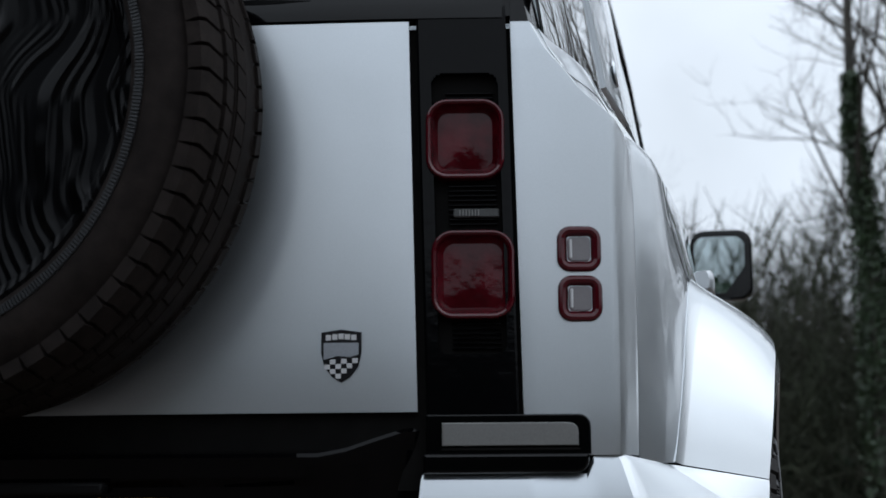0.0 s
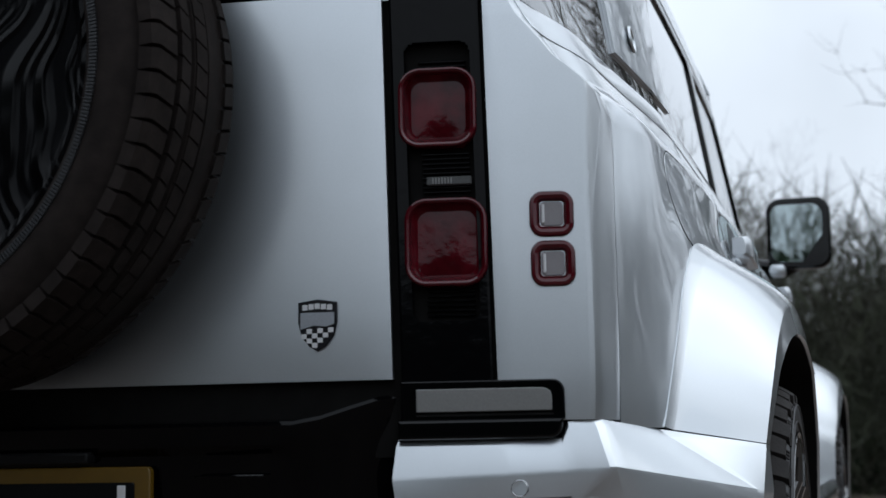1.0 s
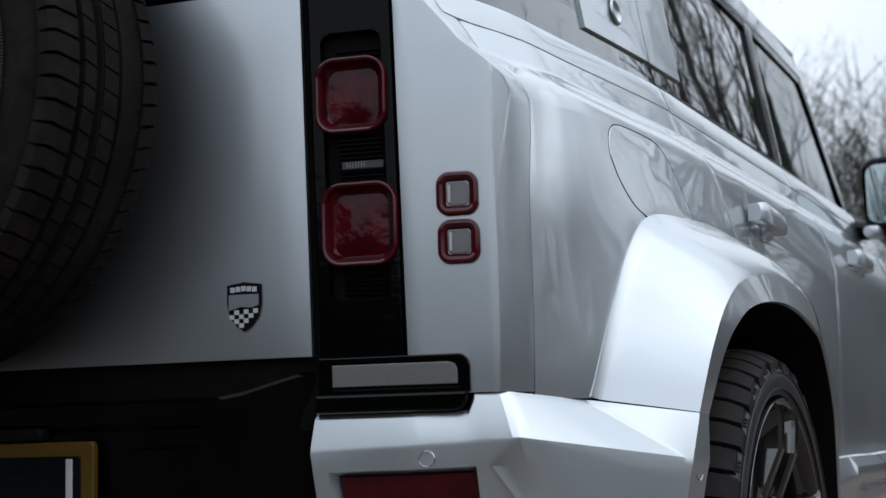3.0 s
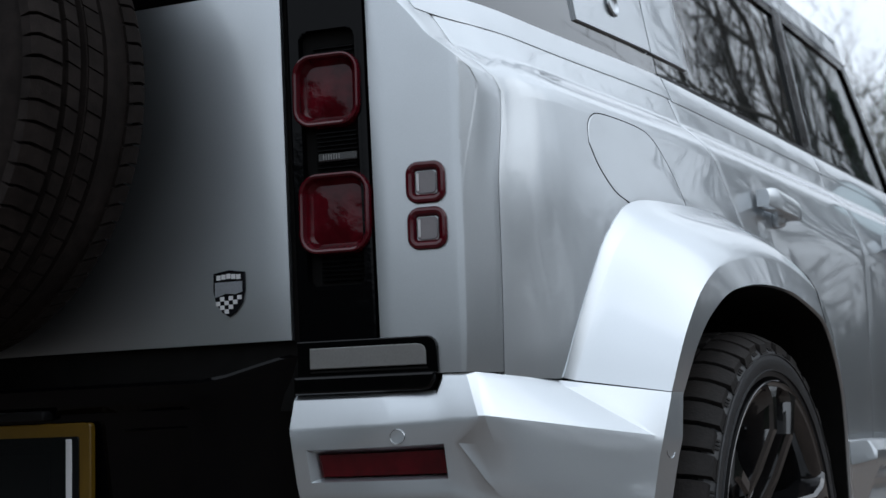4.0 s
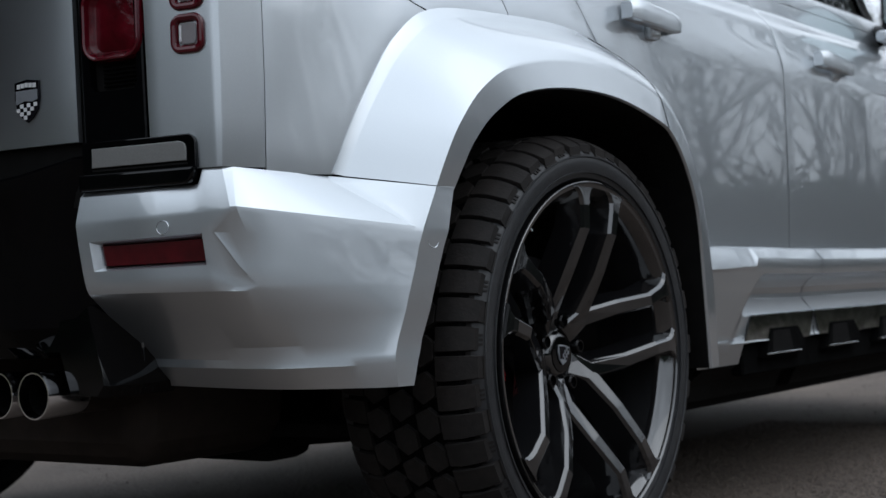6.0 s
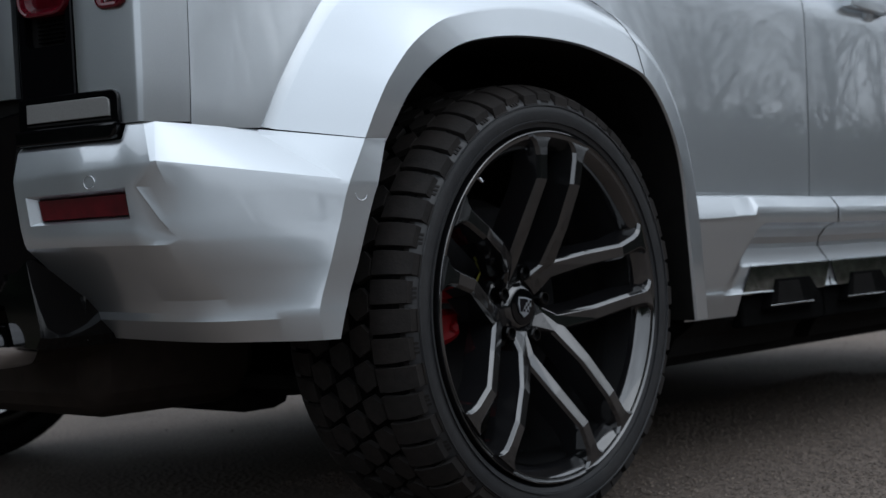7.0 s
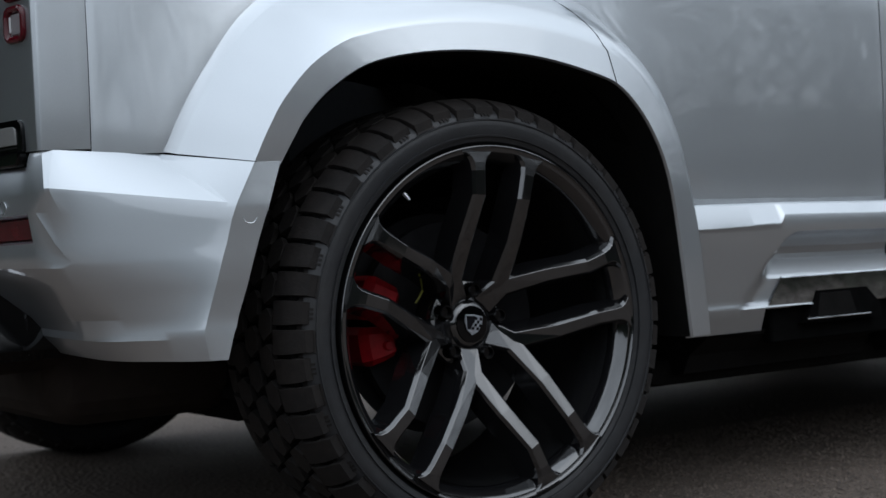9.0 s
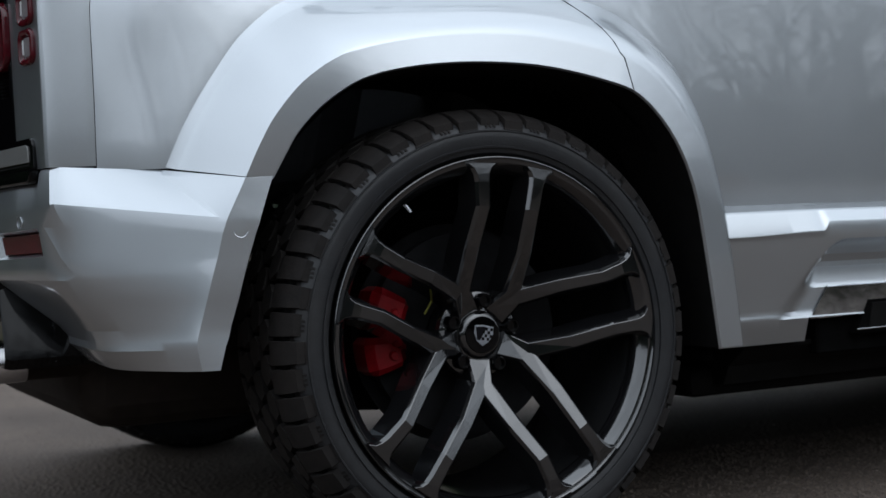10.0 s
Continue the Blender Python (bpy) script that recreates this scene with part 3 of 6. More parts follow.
    low = [(-0.110, 0.0), (-0.110, -0.026)] + [(0.092 + 0.018 * math.cos(radians(a)), -0.008 + 0.018 * math.sin(radians(a))) for a in (270, 288, 306, 324, 342, 360)] + [(0.110, 0.0)]
    part("ledge", prism([(sx * a, b) for a, b in low], 0.04, m @ pose(0, -0.026, 0.010), 0.004), GLOSS_BLACK, nook)


lamp_column(1)
lamp_column(-1)


# rear corner panels, from the lamp column round the corner to the upright seam
def corner_panel(side):
    sb = s_y(0.1292)
    zs = zrange(0.7385, 1.3355, 16, SHOULDER)

    def fn(u, v):
        z = zs[0] + (zs[-1] - zs[0]) * v
        xa = 0.751 + 0.011 * (1.337 - z) / 0.54
        k = next(i for i, p in enumerate(PLAN) if p.x >= xa)
        sa = (k - 1 + (xa - PLAN[k - 1].x) / (PLAN[k].x - PLAN[k - 1].x)) / 720
        return skin(sa + (sb - sa) * u, z, 0, side)
    vs = [(z - zs[0]) / (zs[-1] - zs[0]) for z in zs]
    def keep(p):
        return not (abs(p.x) < 0.842 and p.z < 0.788)
    bm = sheet(fn, 40, 0, 0.012, keep, vs=vs)
    if side < 0:
        bmesh.ops.reverse_faces(bm, faces=bm.faces[:])
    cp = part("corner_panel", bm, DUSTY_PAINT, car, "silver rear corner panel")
    for x, z in ((0.8375, 1.015), (0.8385, 0.9475)):
        m = mount(side * x, z, 0.0015)
        bz = part("reflector", ring_bezel(0.060, 0.062, 0.018, 0.0160, 0.012, m, 0.006, 0.6), RED_BEZEL, car, "small square red reflector lamp")
        part("lens", prism(rounded(0.0315, 0.0335, 0.006), 0.004, m @ pose(0, 0, 0.0010), 0.0012), CLEAR_LENS, bz)
        part("lens_bar", block(0.004, 0.026, 0.003, m @ pose(-0.0115, 0, 0.0022), 0.001, 1), BADGE_WHITE, bz)


corner_panel(1)
corner_panel(-1)


# flanks
def door_back(z):
    return lerp_table([(0.35, 0.36), (0.85, 0.30), (1.0, 0.13), (1.066, 0.085), (1.20, -0.024), (1.33, -0.055)], z)


for side in (1, -1):
    zs = zrange(0.7285, 1.325, 22, SHOULDER)
    side_panel("rear_wing", 0.1312, 0.940, zs, side, car, 110, front=door_back, label="silver rear wing panel")
    zs = zrange(0.40, 1.325, 34, SHOULDER)
    rd = side_panel("rear_door", 0.943, 1.984, zs, side, car, 90, rear=door_back, label="silver rear door")
    fd = side_panel("front_door", 1.987, 2.98, zs, side, car, 50, label="silver front door")
    side_panel("front_wing", 2.986, 4.40, zs, side, car, 90, label="silver front wing")
    for door, y in ((rd, 1.172), (fd, 2.185)):
        p = skin_y(y + 0.11, 1.115, 0, side)
        base = Matrix.Translation(p)
        bm = bmesh.new()
        rings = []
        for k in range(15):
            f = k / 14
            e = min(1.0, 6 * f, 6 * (1 - f)) ** 0.5
            yy = -0.104 + 0.226 * f
            hh = (0.0250 - 0.005 * f) * (0.72 + 0.28 * e)
            out = 0.030 + 0.012 * e
            rings.append([(side * x, yy, z - 0.010 * f) for x, z in ((out, -hh * 0.86), (out + 0.0015, 0), (out - 0.001, hh * 0.72), (out - 0.006, hh), (out - 0.026, hh * 0.96), (out - 0.026, -hh), (out - 0.004, -hh))])
        loft(bm, rings, True, True)
        bmesh.ops.recalc_face_normals(bm, faces=bm.faces[:])
        bm.transform(base)
        part("door_handle", bm, PAINT, door, "silver pull handle", sharp=35)
        part("handle_foot", block(0.030, 0.046, 0.040, base @ Matrix.Translation((side * 0.008, 0.022, -0.030)), 0.012, 4), PAINT, door)
        # flat black oval painting the shade of the silver hand dish above the handle
        cup_shade = bmesh.new()
        bmesh.ops.create_uvsphere(cup_shade, u_segments=24, v_segments=10, radius=1, matrix=Matrix.Diagonal((0.003, 0.030, 0.020, 1)))
        cup_shade.transform(base @ Matrix.Translation((0, 0.03, 0.016)))
        part("cup_shade", cup_shade, GLOSS_BLACK, door)

# fuel flap: outline on the wing
def fuel_flap():
    o = [(0.378, 1.112), (0.383, 1.140), (0.402, 1.160), (0.44, 1.170), (0.52, 1.172), (0.60, 1.168), (0.645, 1.152), (0.678, 1.122), (0.705, 1.082), (0.722, 1.042),
         (0.728, 1.00), (0.55, 0.99), (0.484, 1.020), (0.435, 1.037), (0.398, 1.074)]
    o = [(p.x, p.y) for p in catmull([(a, b, 0) for a, b in o] + [(*o[0], 0)], 90)][:-1]
    bm = bmesh.new()
    c = Vector((0.56, 1.08))
    rings = []
    for k, off in ((1.0, -0.004), (0.998, -0.0002), (0.992, 0.0006), (0.8, 0.0008), (0.6, 0.0008), (0.4, 0.0008), (0.2, 0.0008)):
        rings.append([skin_y(c.x + (y - c.x) * k, c.y + (z - c.y) * k, off) for y, z in o])
    vs = loft(bm, rings, True)
    bm.faces.new(vs[-1])
    bmesh.ops.recalc_face_normals(bm, faces=bm.faces[:])
    fl = part("fuel_flap", bm, PAINT, car, "silver fuel filler flap")
    part("gap", tube([skin_y(c.x + (y - c.x) * 1.008, c.y + (z - c.y) * 1.012, -0.0010) for y, z in o + o[:1]], 0.0016, 6, cap=False), DARK, fl)


fuel_flap()


# wheel-arch flares
def flare(side, dy, rear_only=True):
    n = 64
    low = [] if rear_only else [(0.205, 0.36, 0), (0.212, 0.56, 0)]
    low_out = [] if rear_only else [(0.290, 0.355, 0), (0.305, 0.55, 0)]
    low_in = [] if rear_only else [(0.340, 0.352, 0), (0.352, 0.55, 0)]
    root = catmull(low + [(a, b, 0) for a, b in ROOT], n)
    outer = catmull(low_out + [(0.334, 0.704, 0), (0.358, 0.755, 0), (0.390, 0.808, 0), (0.449, 0.869, 0), (0.538, 0.914, 0), (0.70, 0.940, 0), (0.87, 0.938, 0),
                     (1.035, 0.908, 0), (1.125, 0.862, 0), (1.195, 0.778, 0), (1.245, 0.670, 0), (1.280, 0.54, 0), (1.303, 0.352, 0)], n)
    inner = catmull(low_in + [(0.380, 0.699, 0), (0.403, 0.74, 0), (0.430, 0.782, 0), (0.482, 0.830, 0), (0.560, 0.870, 0), (0.70, 0.890, 0), (0.87, 0.886, 0),
                     (1.02, 0.856, 0), (1.090, 0.825, 0), (1.152, 0.755, 0), (1.195, 0.660, 0), (1.220, 0.54, 0), (1.246, 0.352, 0)], n)

    def at(curve, f):
        k = min(int(f * n), n - 1)
        return curve[k].lerp(curve[k + 1], f * n - k)

    def corners(f):
        xo = lerp_table([(0, 1.086), (0.3, 1.108), (0.6, 1.120), (0.8, 1.118), (1, 1.104)], f)
        r, o, i = at(root, f), at(outer, f), at(inner, f)
        a = skin_y(r.x + dy, r.y, 0.0, 1)
        return Vector((a.x, r.x, r.y)), Vector((xo, o.x, o.y)), Vector((xo + 0.001 + 0.010 * smoothstep(0.20, 0.45, f), i.x, i.y))

    def crown(f, q):
        """Narrow root strip, then the main face: flat behind the wheel, fuller over it."""
        a, b, c = corners(f)
        p = a.lerp(b, q)
        k = 0.06 + 0.70 * smoothstep(0.12, 0.50, f)
        if q < 0.17:
            g = 0.075 * q / 0.17 * (1 - k) + k * math.sin(q * math.pi / 2)
        else:
            g = (0.075 + 0.925 * (q - 0.17) / 0.83) * (1 - k) + k * math.sin(q * math.pi / 2)
        p.x = a.x + (b.x - a.x) * g
        return p
    bm = bmesh.new()
    rings, lip = [], []
    for k in range(n + 1):
        f = k / n
        a, b, c = corners(f)
        ring = [a - Vector((0.012, 0, 0)), a + Vector((0.001, 0, 0))]
        ring += [crown(f, q) for q in (0.04, 0.10, 0.16, 0.18, 0.3, 0.46, 0.62, 0.78, 0.9, 0.965)]
        ring += [b, b.lerp(c, 0.06), b.lerp(c, 0.93), c, c + Vector((-0.006, 0, 0)) + (c - b) * 0.06]
        rings.append([(side * p.x, p.y + dy, p.z) for p in ring])
        c = c + (c - b) * 0.055
        lip.append([(side * p.x, p.y + dy, p.z) for p in (c + Vector((-0.005, 0, 0)), c + Vector((-0.03, 0, 0)) + (c - b) * 0.05, Vector((0.93, c.y, c.z)) + (c - b) * 0.06)])
    loft(bm, rings)
    bmesh.ops.recalc_face_normals(bm, faces=bm.faces[:])
    fl = part("wheel_arch_flare", bm, PAINT, car, "wide silver wheel-arch flare", sharp=28)
    lb = bmesh.new()
    loft(lb, lip)
    part("arch_lip", lb, DARK, fl)
    # joint across the flare in line with the door's edge
    line = [crown(0.53 + 0.065 * q, q) for q in (0.05, 0.2, 0.4, 0.6, 0.8, 0.95)]
    a, b, c = corners(0.60)
    line += [b, corners(0.635)[2]]
    part("joint", tube([(side * p.x, p.y + dy, p.z) for p in line], 0.0011, 6), DARK, fl)
    # black liner within the arch
    lb = bmesh.new()
    rings = []
    for k in range(33):
        a = radians(-74 + 174 * k / 32)
        rings.append([(side * x, HUB_Y + dy + math.sin(a) * r, HUB_Z + math.cos(a) * r) for x, r in ((0.55, 0.50), (0.8, 0.515), (1.06, 0.52 - 0.03 * abs(math.sin(a))))])
    loft(lb, rings)
    part("arch_liner", lb, DARK, fl)
    return fl


for side in (1, -1):
    flare(side, 0)
    flare(side, WHEELBASE, False)


# rear bumper corner
def bumper_corner(side):
    """Levels run from the top edge down; each is a plan curve from the inner end round the corner to the arch."""
    levels = [
        # (inner end, quarter, corner-, corner+, mid, arch end)
        [(0.632, 0.060, 0.719), (0.76, 0.075, 0.719), (0.851, 0.082, 0.737), (0.882, 0.090, 0.739), (0.936, 0.226, 0.7275), (1.085, 0.334, 0.7035)],
        [(0.628, 0.002, 0.714), (0.76, 0.024, 0.715), (0.851, 0.0465, 0.737), (0.892, 0.072, 0.7385), (0.9445, 0.230, 0.7265), (1.086, 0.333, 0.7025)],
        [(0.627, -0.004, 0.707), (0.76, 0.019, 0.709), (0.852, 0.0430, 0.729), (0.897, 0.068, 0.730), (0.957, 0.227, 0.717), (1.086, 0.329, 0.694)],
        [(0.624, -0.012, 0.668), (0.76, 0.010, 0.671), (0.865, 0.0375, 0.676), (0.913, 0.054, 0.676), (1.0717, 0.2847, 0.640), (1.0825, 0.3000, 0.637)],
        [(0.624, -0.013, 0.660), (0.76, 0.010, 0.663), (0.865, 0.0375, 0.668), (0.914, 0.055, 0.668), (1.0712, 0.2844, 0.632), (1.0820, 0.2970, 0.629)],
        [(0.6275, -0.0125, 0.634), (0.76, 0.0115, 0.636), (0.8655, 0.0390, 0.639), (0.917, 0.0580, 0.636), (1.0682, 0.2766, 0.612), (1.0790, 0.2910, 0.610)],
        [(0.6325, -0.009, 0.587), (0.76, 0.0145, 0.588), (0.868, 0.0430, 0.589), (0.922, 0.0635, 0.586), (1.0647, 0.2677, 0.578), (1.0755, 0.2830, 0.576)],
        [(0.6345, -0.0075, 0.573), (0.76, 0.0152, 0.573), (0.870, 0.0440, 0.573), (0.924, 0.0665, 0.570), (1.0645, 0.2650, 0.566), (1.0745, 0.2800, 0.566)],
        [(0.637, -0.006, 0.560), (0.76, 0.016, 0.559), (0.872, 0.0450, 0.557), (0.926, 0.0700, 0.555), (1.0627, 0.2626, 0.556), (1.0735, 0.2770, 0.556)],
        [(0.639, -0.003, 0.551), (0.76, 0.019, 0.550), (0.873, 0.0480, 0.548), (0.927, 0.0725, 0.546), (1.0617, 0.2596, 0.546), (1.0725, 0.2740, 0.546)],
        [(0.636, 0.045, 0.51), (0.76, 0.060, 0.508), (0.872, 0.078, 0.505), (0.928, 0.0900, 0.505), (1.0522, 0.2495, 0.505), (1.0675, 0.2630, 0.505)],
        [(0.622, 0.100, 0.462), (0.76, 0.104, 0.460), (0.868, 0.112, 0.458), (0.925, 0.121, 0.458), (1.0392, 0.2394, 0.459), (1.0590, 0.2520, 0.460)],
        [(0.618, 0.1165, 0.443), (0.76, 0.1140, 0.440), (0.869, 0.1180, 0.438), (0.928, 0.1270, 0.437), (1.0370, 0.2290, 0.437), (1.0580, 0.2460, 0.440)],
        [(0.614, 0.1180, 0.430), (0.76, 0.1145, 0.427), (0.871, 0.1180, 0.425), (0.930, 0.1270, 0.424), (1.0450, 0.2335, 0.424), (1.0578, 0.2450, 0.428)],
        [(0.607, 0.150, 0.397), (0.76, 0.146, 0.393), (0.870, 0.146, 0.391), (0.930, 0.156, 0.390), (1.032, 0.230, 0.388), (1.056, 0.252, 0.388)],
        [(0.607, 0.20, 0.396), (0.76, 0.20, 0.392), (0.868, 0.20, 0.390), (0.925, 0.21, 0.389), (1.015, 0.26, 0.387), (1.040, 0.275, 0.387)],
    ]
    zi = {0.7035: 0.379, 0.7025: 0.379, 0.694: 0.376, 0.637: 0.354, 0.629: 0.352, 0.610: 0.345, 0.576: 0.334, 0.566: 0.331, 0.556: 0.328, 0.546: 0.325, 0.505: 0.314, 0.460: 0.301, 0.440: 0.296, 0.428: 0.291, 0.388: 0.280, 0.387: 0.280}
    bm = bmesh.new()
    rings = []
    for lv in levels:
        a, b, c, d, e, g = [Vector(p) for p in lv]
        if 0.43 < g.z < 0.63:
            e = d.lerp(g, 0.9)
        if a.z > 0.53:
            ring = [a.lerp(b, k / 6) for k in range(6)] + [b.lerp(c, k) for k in (0, 0.18, 0.36, 0.54, 0.72, 0.90)] + [c.lerp(d, k / 5) for k in range(5)]
        else:
            ring = catmull([a, b, c, d], 18)[:17]
        ring += [d.lerp(e, k / 12) for k in range(12)] + [e.lerp(g, k / 8) for k in range(9)]
        if a.z > 0.65:
            # crisp corner where the back and the side of the bumper meet
            u, v = (c - b), (e - d)
            k = ((d.x - b.x) * v.y - (d.y - b.y) * v.x) / (u.x * v.y - u.y * v.x)
            m = Vector((b.x + u.x * k, b.y + u.y * k, (c.z + d.z) / 2))
            m = m.lerp((c + d) / 2, 0.25)
            ring[12:17] = [c, c.lerp(m, 0.6), m, m.lerp(d, 0.4), m.lerp(d, 0.8)]
        else:
            for _ in range(10):
                ring[13:25] = [(ring[k - 1] + ring[k] * 2 + ring[k + 1]) / 4 for k in range(13, 25)]
        if 0.555 < a.z < 0.64:
            # shallow field under the fog lamp, ending on a line that slants down and outwards
            bx = lerp_table([(0.556, 0.925), (0.573, 0.913), (0.589, 0.902), (0.639, 0.871)], c.z)
            sink = lerp_table([(0.556, 0.0002), (0.573, 0.0012), (0.589, 0.0022), (0.639, 0.0)], c.z)
            for k in range(12):
                ring[k].y += sink * min(1, k / 2)
            line = ring[12:20]

            def on(x):
                for p, q in zip(line, line[1:]):
                    if p.x <= x <= q.x:
                        return p.lerp(q, (x - p.x) / (q.x - p.x))
                return line[-1].copy()
            near, past = on(bx), on(bx + 0.004)
            near.y += sink
            ring[12] = c + Vector((0, sink, 0))
            ring[13], ring[14], ring[15] = ring[12].lerp(near, 0.5), near, past
            ring[16] = (past + ring[17]) / 2 if ring[17].x > past.x else past.lerp(ring[18], 0.33)
            if ring[17].x <= ring[16].x:
                ring[17] = ring[16].lerp(ring[18], 0.5)
        if a.z > 0.70:
            for p in ring[:12]:
                p.z = a.z
        # return face of the arch, facing the side, then into the arch
        yi = zi[lv[5][2]]
        inner = Vector((g.x + (0.010 if g.z < 0.65 else 0.002), max(yi, g.y + 0.004), g.z))
        ring += [g.lerp(inner, 0.06), g.lerp(inner, 0.94), inner, inner + Vector((-0.03, 0.006, 0)), inner + Vector((-0.14, 0.006, 0))]
        rings.append([(side * p.x, p.y, p.z) for p in ring])
    grid = [[bm.verts.new(p) for p in r] for r in rings]
    for i in range(len(grid) - 1):
        for j in range(len(grid[0]) - 1):
            if i == 5 and 1 <= j < 11:
                continue
            bm.faces.new((grid[i][j], grid[i][j + 1], grid[i + 1][j + 1], grid[i + 1][j]))
    # walls of the fog-lamp pocket, sinking to its lens
    rim = grid[5][1:12] + grid[6][11:0:-1]
    deep, mid = [], []
    for v in rim:
        x, z = abs(v.co.x), v.co.z
        cx, cz = 0.755, 0.6115
        mid.append(bm.verts.new((side * (cx + (x - cx) * 0.985), v.co.y + 0.003, cz + (z - cz) * 0.93)))
        deep.append(bm.verts.new((side * (cx + (x - cx) * (0.90 if x < cx else 0.975)), v.co.y + 0.022, cz + (z - cz) * 0.70)))
    for a, b in ((rim, mid), (mid, deep)):
        for k in range(len(rim)):
            j = (k + 1) % len(rim)
            bm.faces.new((a[k], a[j], b[j], b[k]))
    outline = [v.co.copy() for v in deep]
    # close the inner end towards the dark centre
    ends = [(side * 0.66, 0.09, r[0][2]) for r in rings]
    loft(bm, [ends, [r[0] for r in rings]])
    bmesh.ops.recalc_face_normals(bm, faces=bm.faces[:])
    bmesh.ops.remove_doubles(bm, verts=bm.verts[:], dist=0.0003)
    bp = part("bumper_corner", bm, PAINT, car, "silver faceted rear bumper corner", sharp=19)
    lens = bmesh.new()
    c = sum(outline, Vector()) / len(outline)
    loft(lens, [outline, [p + Vector((0, -0.006, 0)) for p in outline], [c + (p - c) * 0.95 + Vector((0, -0.009, 0)) for p in outline]], True, True)
    bmesh.ops.recalc_face_normals(lens, faces=lens.faces[:])
    part("fog_lamp", lens, FOG_RED, bp, "slim red rear fog lamp", sharp=25)
    # parking sensors: a round disc in a fine groove
    for (x, y, z), aim in (((0.790, 0.0170, 0.650), (0.20, -1, 0.02)), ((1.0846, 0.321, 0.615), (1, -0.17, 0.06))):
        d = Vector((side * aim[0], aim[1], aim[2])).normalized()
        m = Matrix.Translation((side * x, y, z)) @ d.to_track_quat("Z", "Y").to_matrix().to_4x4()
        circ = [(math.cos(2 * math.pi * k / 28), math.sin(2 * math.pi * k / 28)) for k in range(28)]
        part("parking_sensor", prism([(a * 0.0100, b * 0.0100) for a, b in circ], 0.004, m @ pose(0, 0, -0.0012), 0.0006, 1), PAINT, bp)
        part("groove", tube([m @ Vector((a * 0.0112, b * 0.0104, 0.0000)) for a, b in circ + circ[:1]], 0.0006, 6, cap=False), SKIRT_GREY, bp)


bumper_corner(1)
bumper_corner(-1)


# black rear bumper centre, step and diffuser
def bumper_centre():
    bm = bmesh.new()
    rings = []
    for k in range(41):
        x = -0.63 + 1.26 * k / 40
        ax = abs(x)
        lift = smoothstep(0.50, 0.625, ax)
        y0 = -0.095 + 0.085 * smoothstep(0.48, 0.64, ax) + 0.03 * (ax / 0.63) ** 2
        top = 0.742 + 0.036 * lift
        rings.append([(x, 0.06, 0.752 + 0.03 * lift), (x, y0 + 0.014, top + 0.002), (x, y0 + 0.004, top + 0.0005), (x, y0, top - 0.0045), (x, y0 + 0.003, top - 0.03),
                      (x, y0 + 0.012, 0.70), (x, y0 + 0.02, 0.60), (x, y0 + 0.028, 0.50), (x, y0 + 0.05, 0.47), (x, y0 + 0.08, 0.45), (x, 0.20, 0.44)])
    loft(bm, rings)
    bmesh.ops.recalc_face_normals(bm, faces=bm.faces[:])
    bc = part("bumper_centre", bm, PIANO, car, "gloss black rear bumper centre", sharp=24)
    part("bead", block(0.10, 0.006, 0.003, pose(0.42, -0.081, 0.672), 0.001, 1), GLOSS_BLACK, bc)
    # diffuser blade under it, with a notch round the tail pipes
    for side in (1, -1):
        d = bmesh.new()
        o = [(0.60, 0.515), (0.632, 0.535), (0.641, 0.50), (0.664, 0.425), (0.666, 0.405), (0.650, 0.386), (0.585, 0.388), (0.560, 0.46), (0.36, 0.462), (0.34, 0.50)]
        rr = [[(side * x, y, z) for x, z in o] for y in (0.005, 0.012, 0.16)]
        rr[0] = [(side * (0.55 + (x - 0.55) * 0.97), 0.0, 0.46 + (z - 0.46) * 0.96) for x, z in o]
        loft(d, rr, True, True)
        bmesh.ops.recalc_face_normals(d, faces=d.faces[:])
        part("diffuser", d, GLOSS_BLACK, bc, sharp=25)
    # number plate: yellow surround, dark glossy face, one pale upright bar
    pl = part("number_plate", prism(rounded(0.60, 0.156, 0.008), 0.010, pose(0.010, -0.092, 0.6085, 90) @ pose(0, 0, 0.0), 0.002), YELLOW, car, "yellow-edged number plate with a dark blanked face")
    part("plate_face", prism(rounded(0.555, 0.118, 0.004), 0.003, pose(0.010, -0.0945, 0.607, 90), 0.0008), PLATE_DARK, pl)
    part("bar", block(0.012, 0.002, 0.110, pose(0.269, -0.0955, 0.607), 0.0008, 1), BADGE_WHITE, pl)
    part("bar", block(0.50, 0.002, 0.072, pose(-0.02, -0.0950, 0.607), 0.0008, 1), PLATE_DARK, pl)
    part("plate_lamp", block(0.20, 0.03, 0.016, pose(0.12, -0.085, 0.699), 0.004), SATIN_BLACK, bc)


bumper_centre()


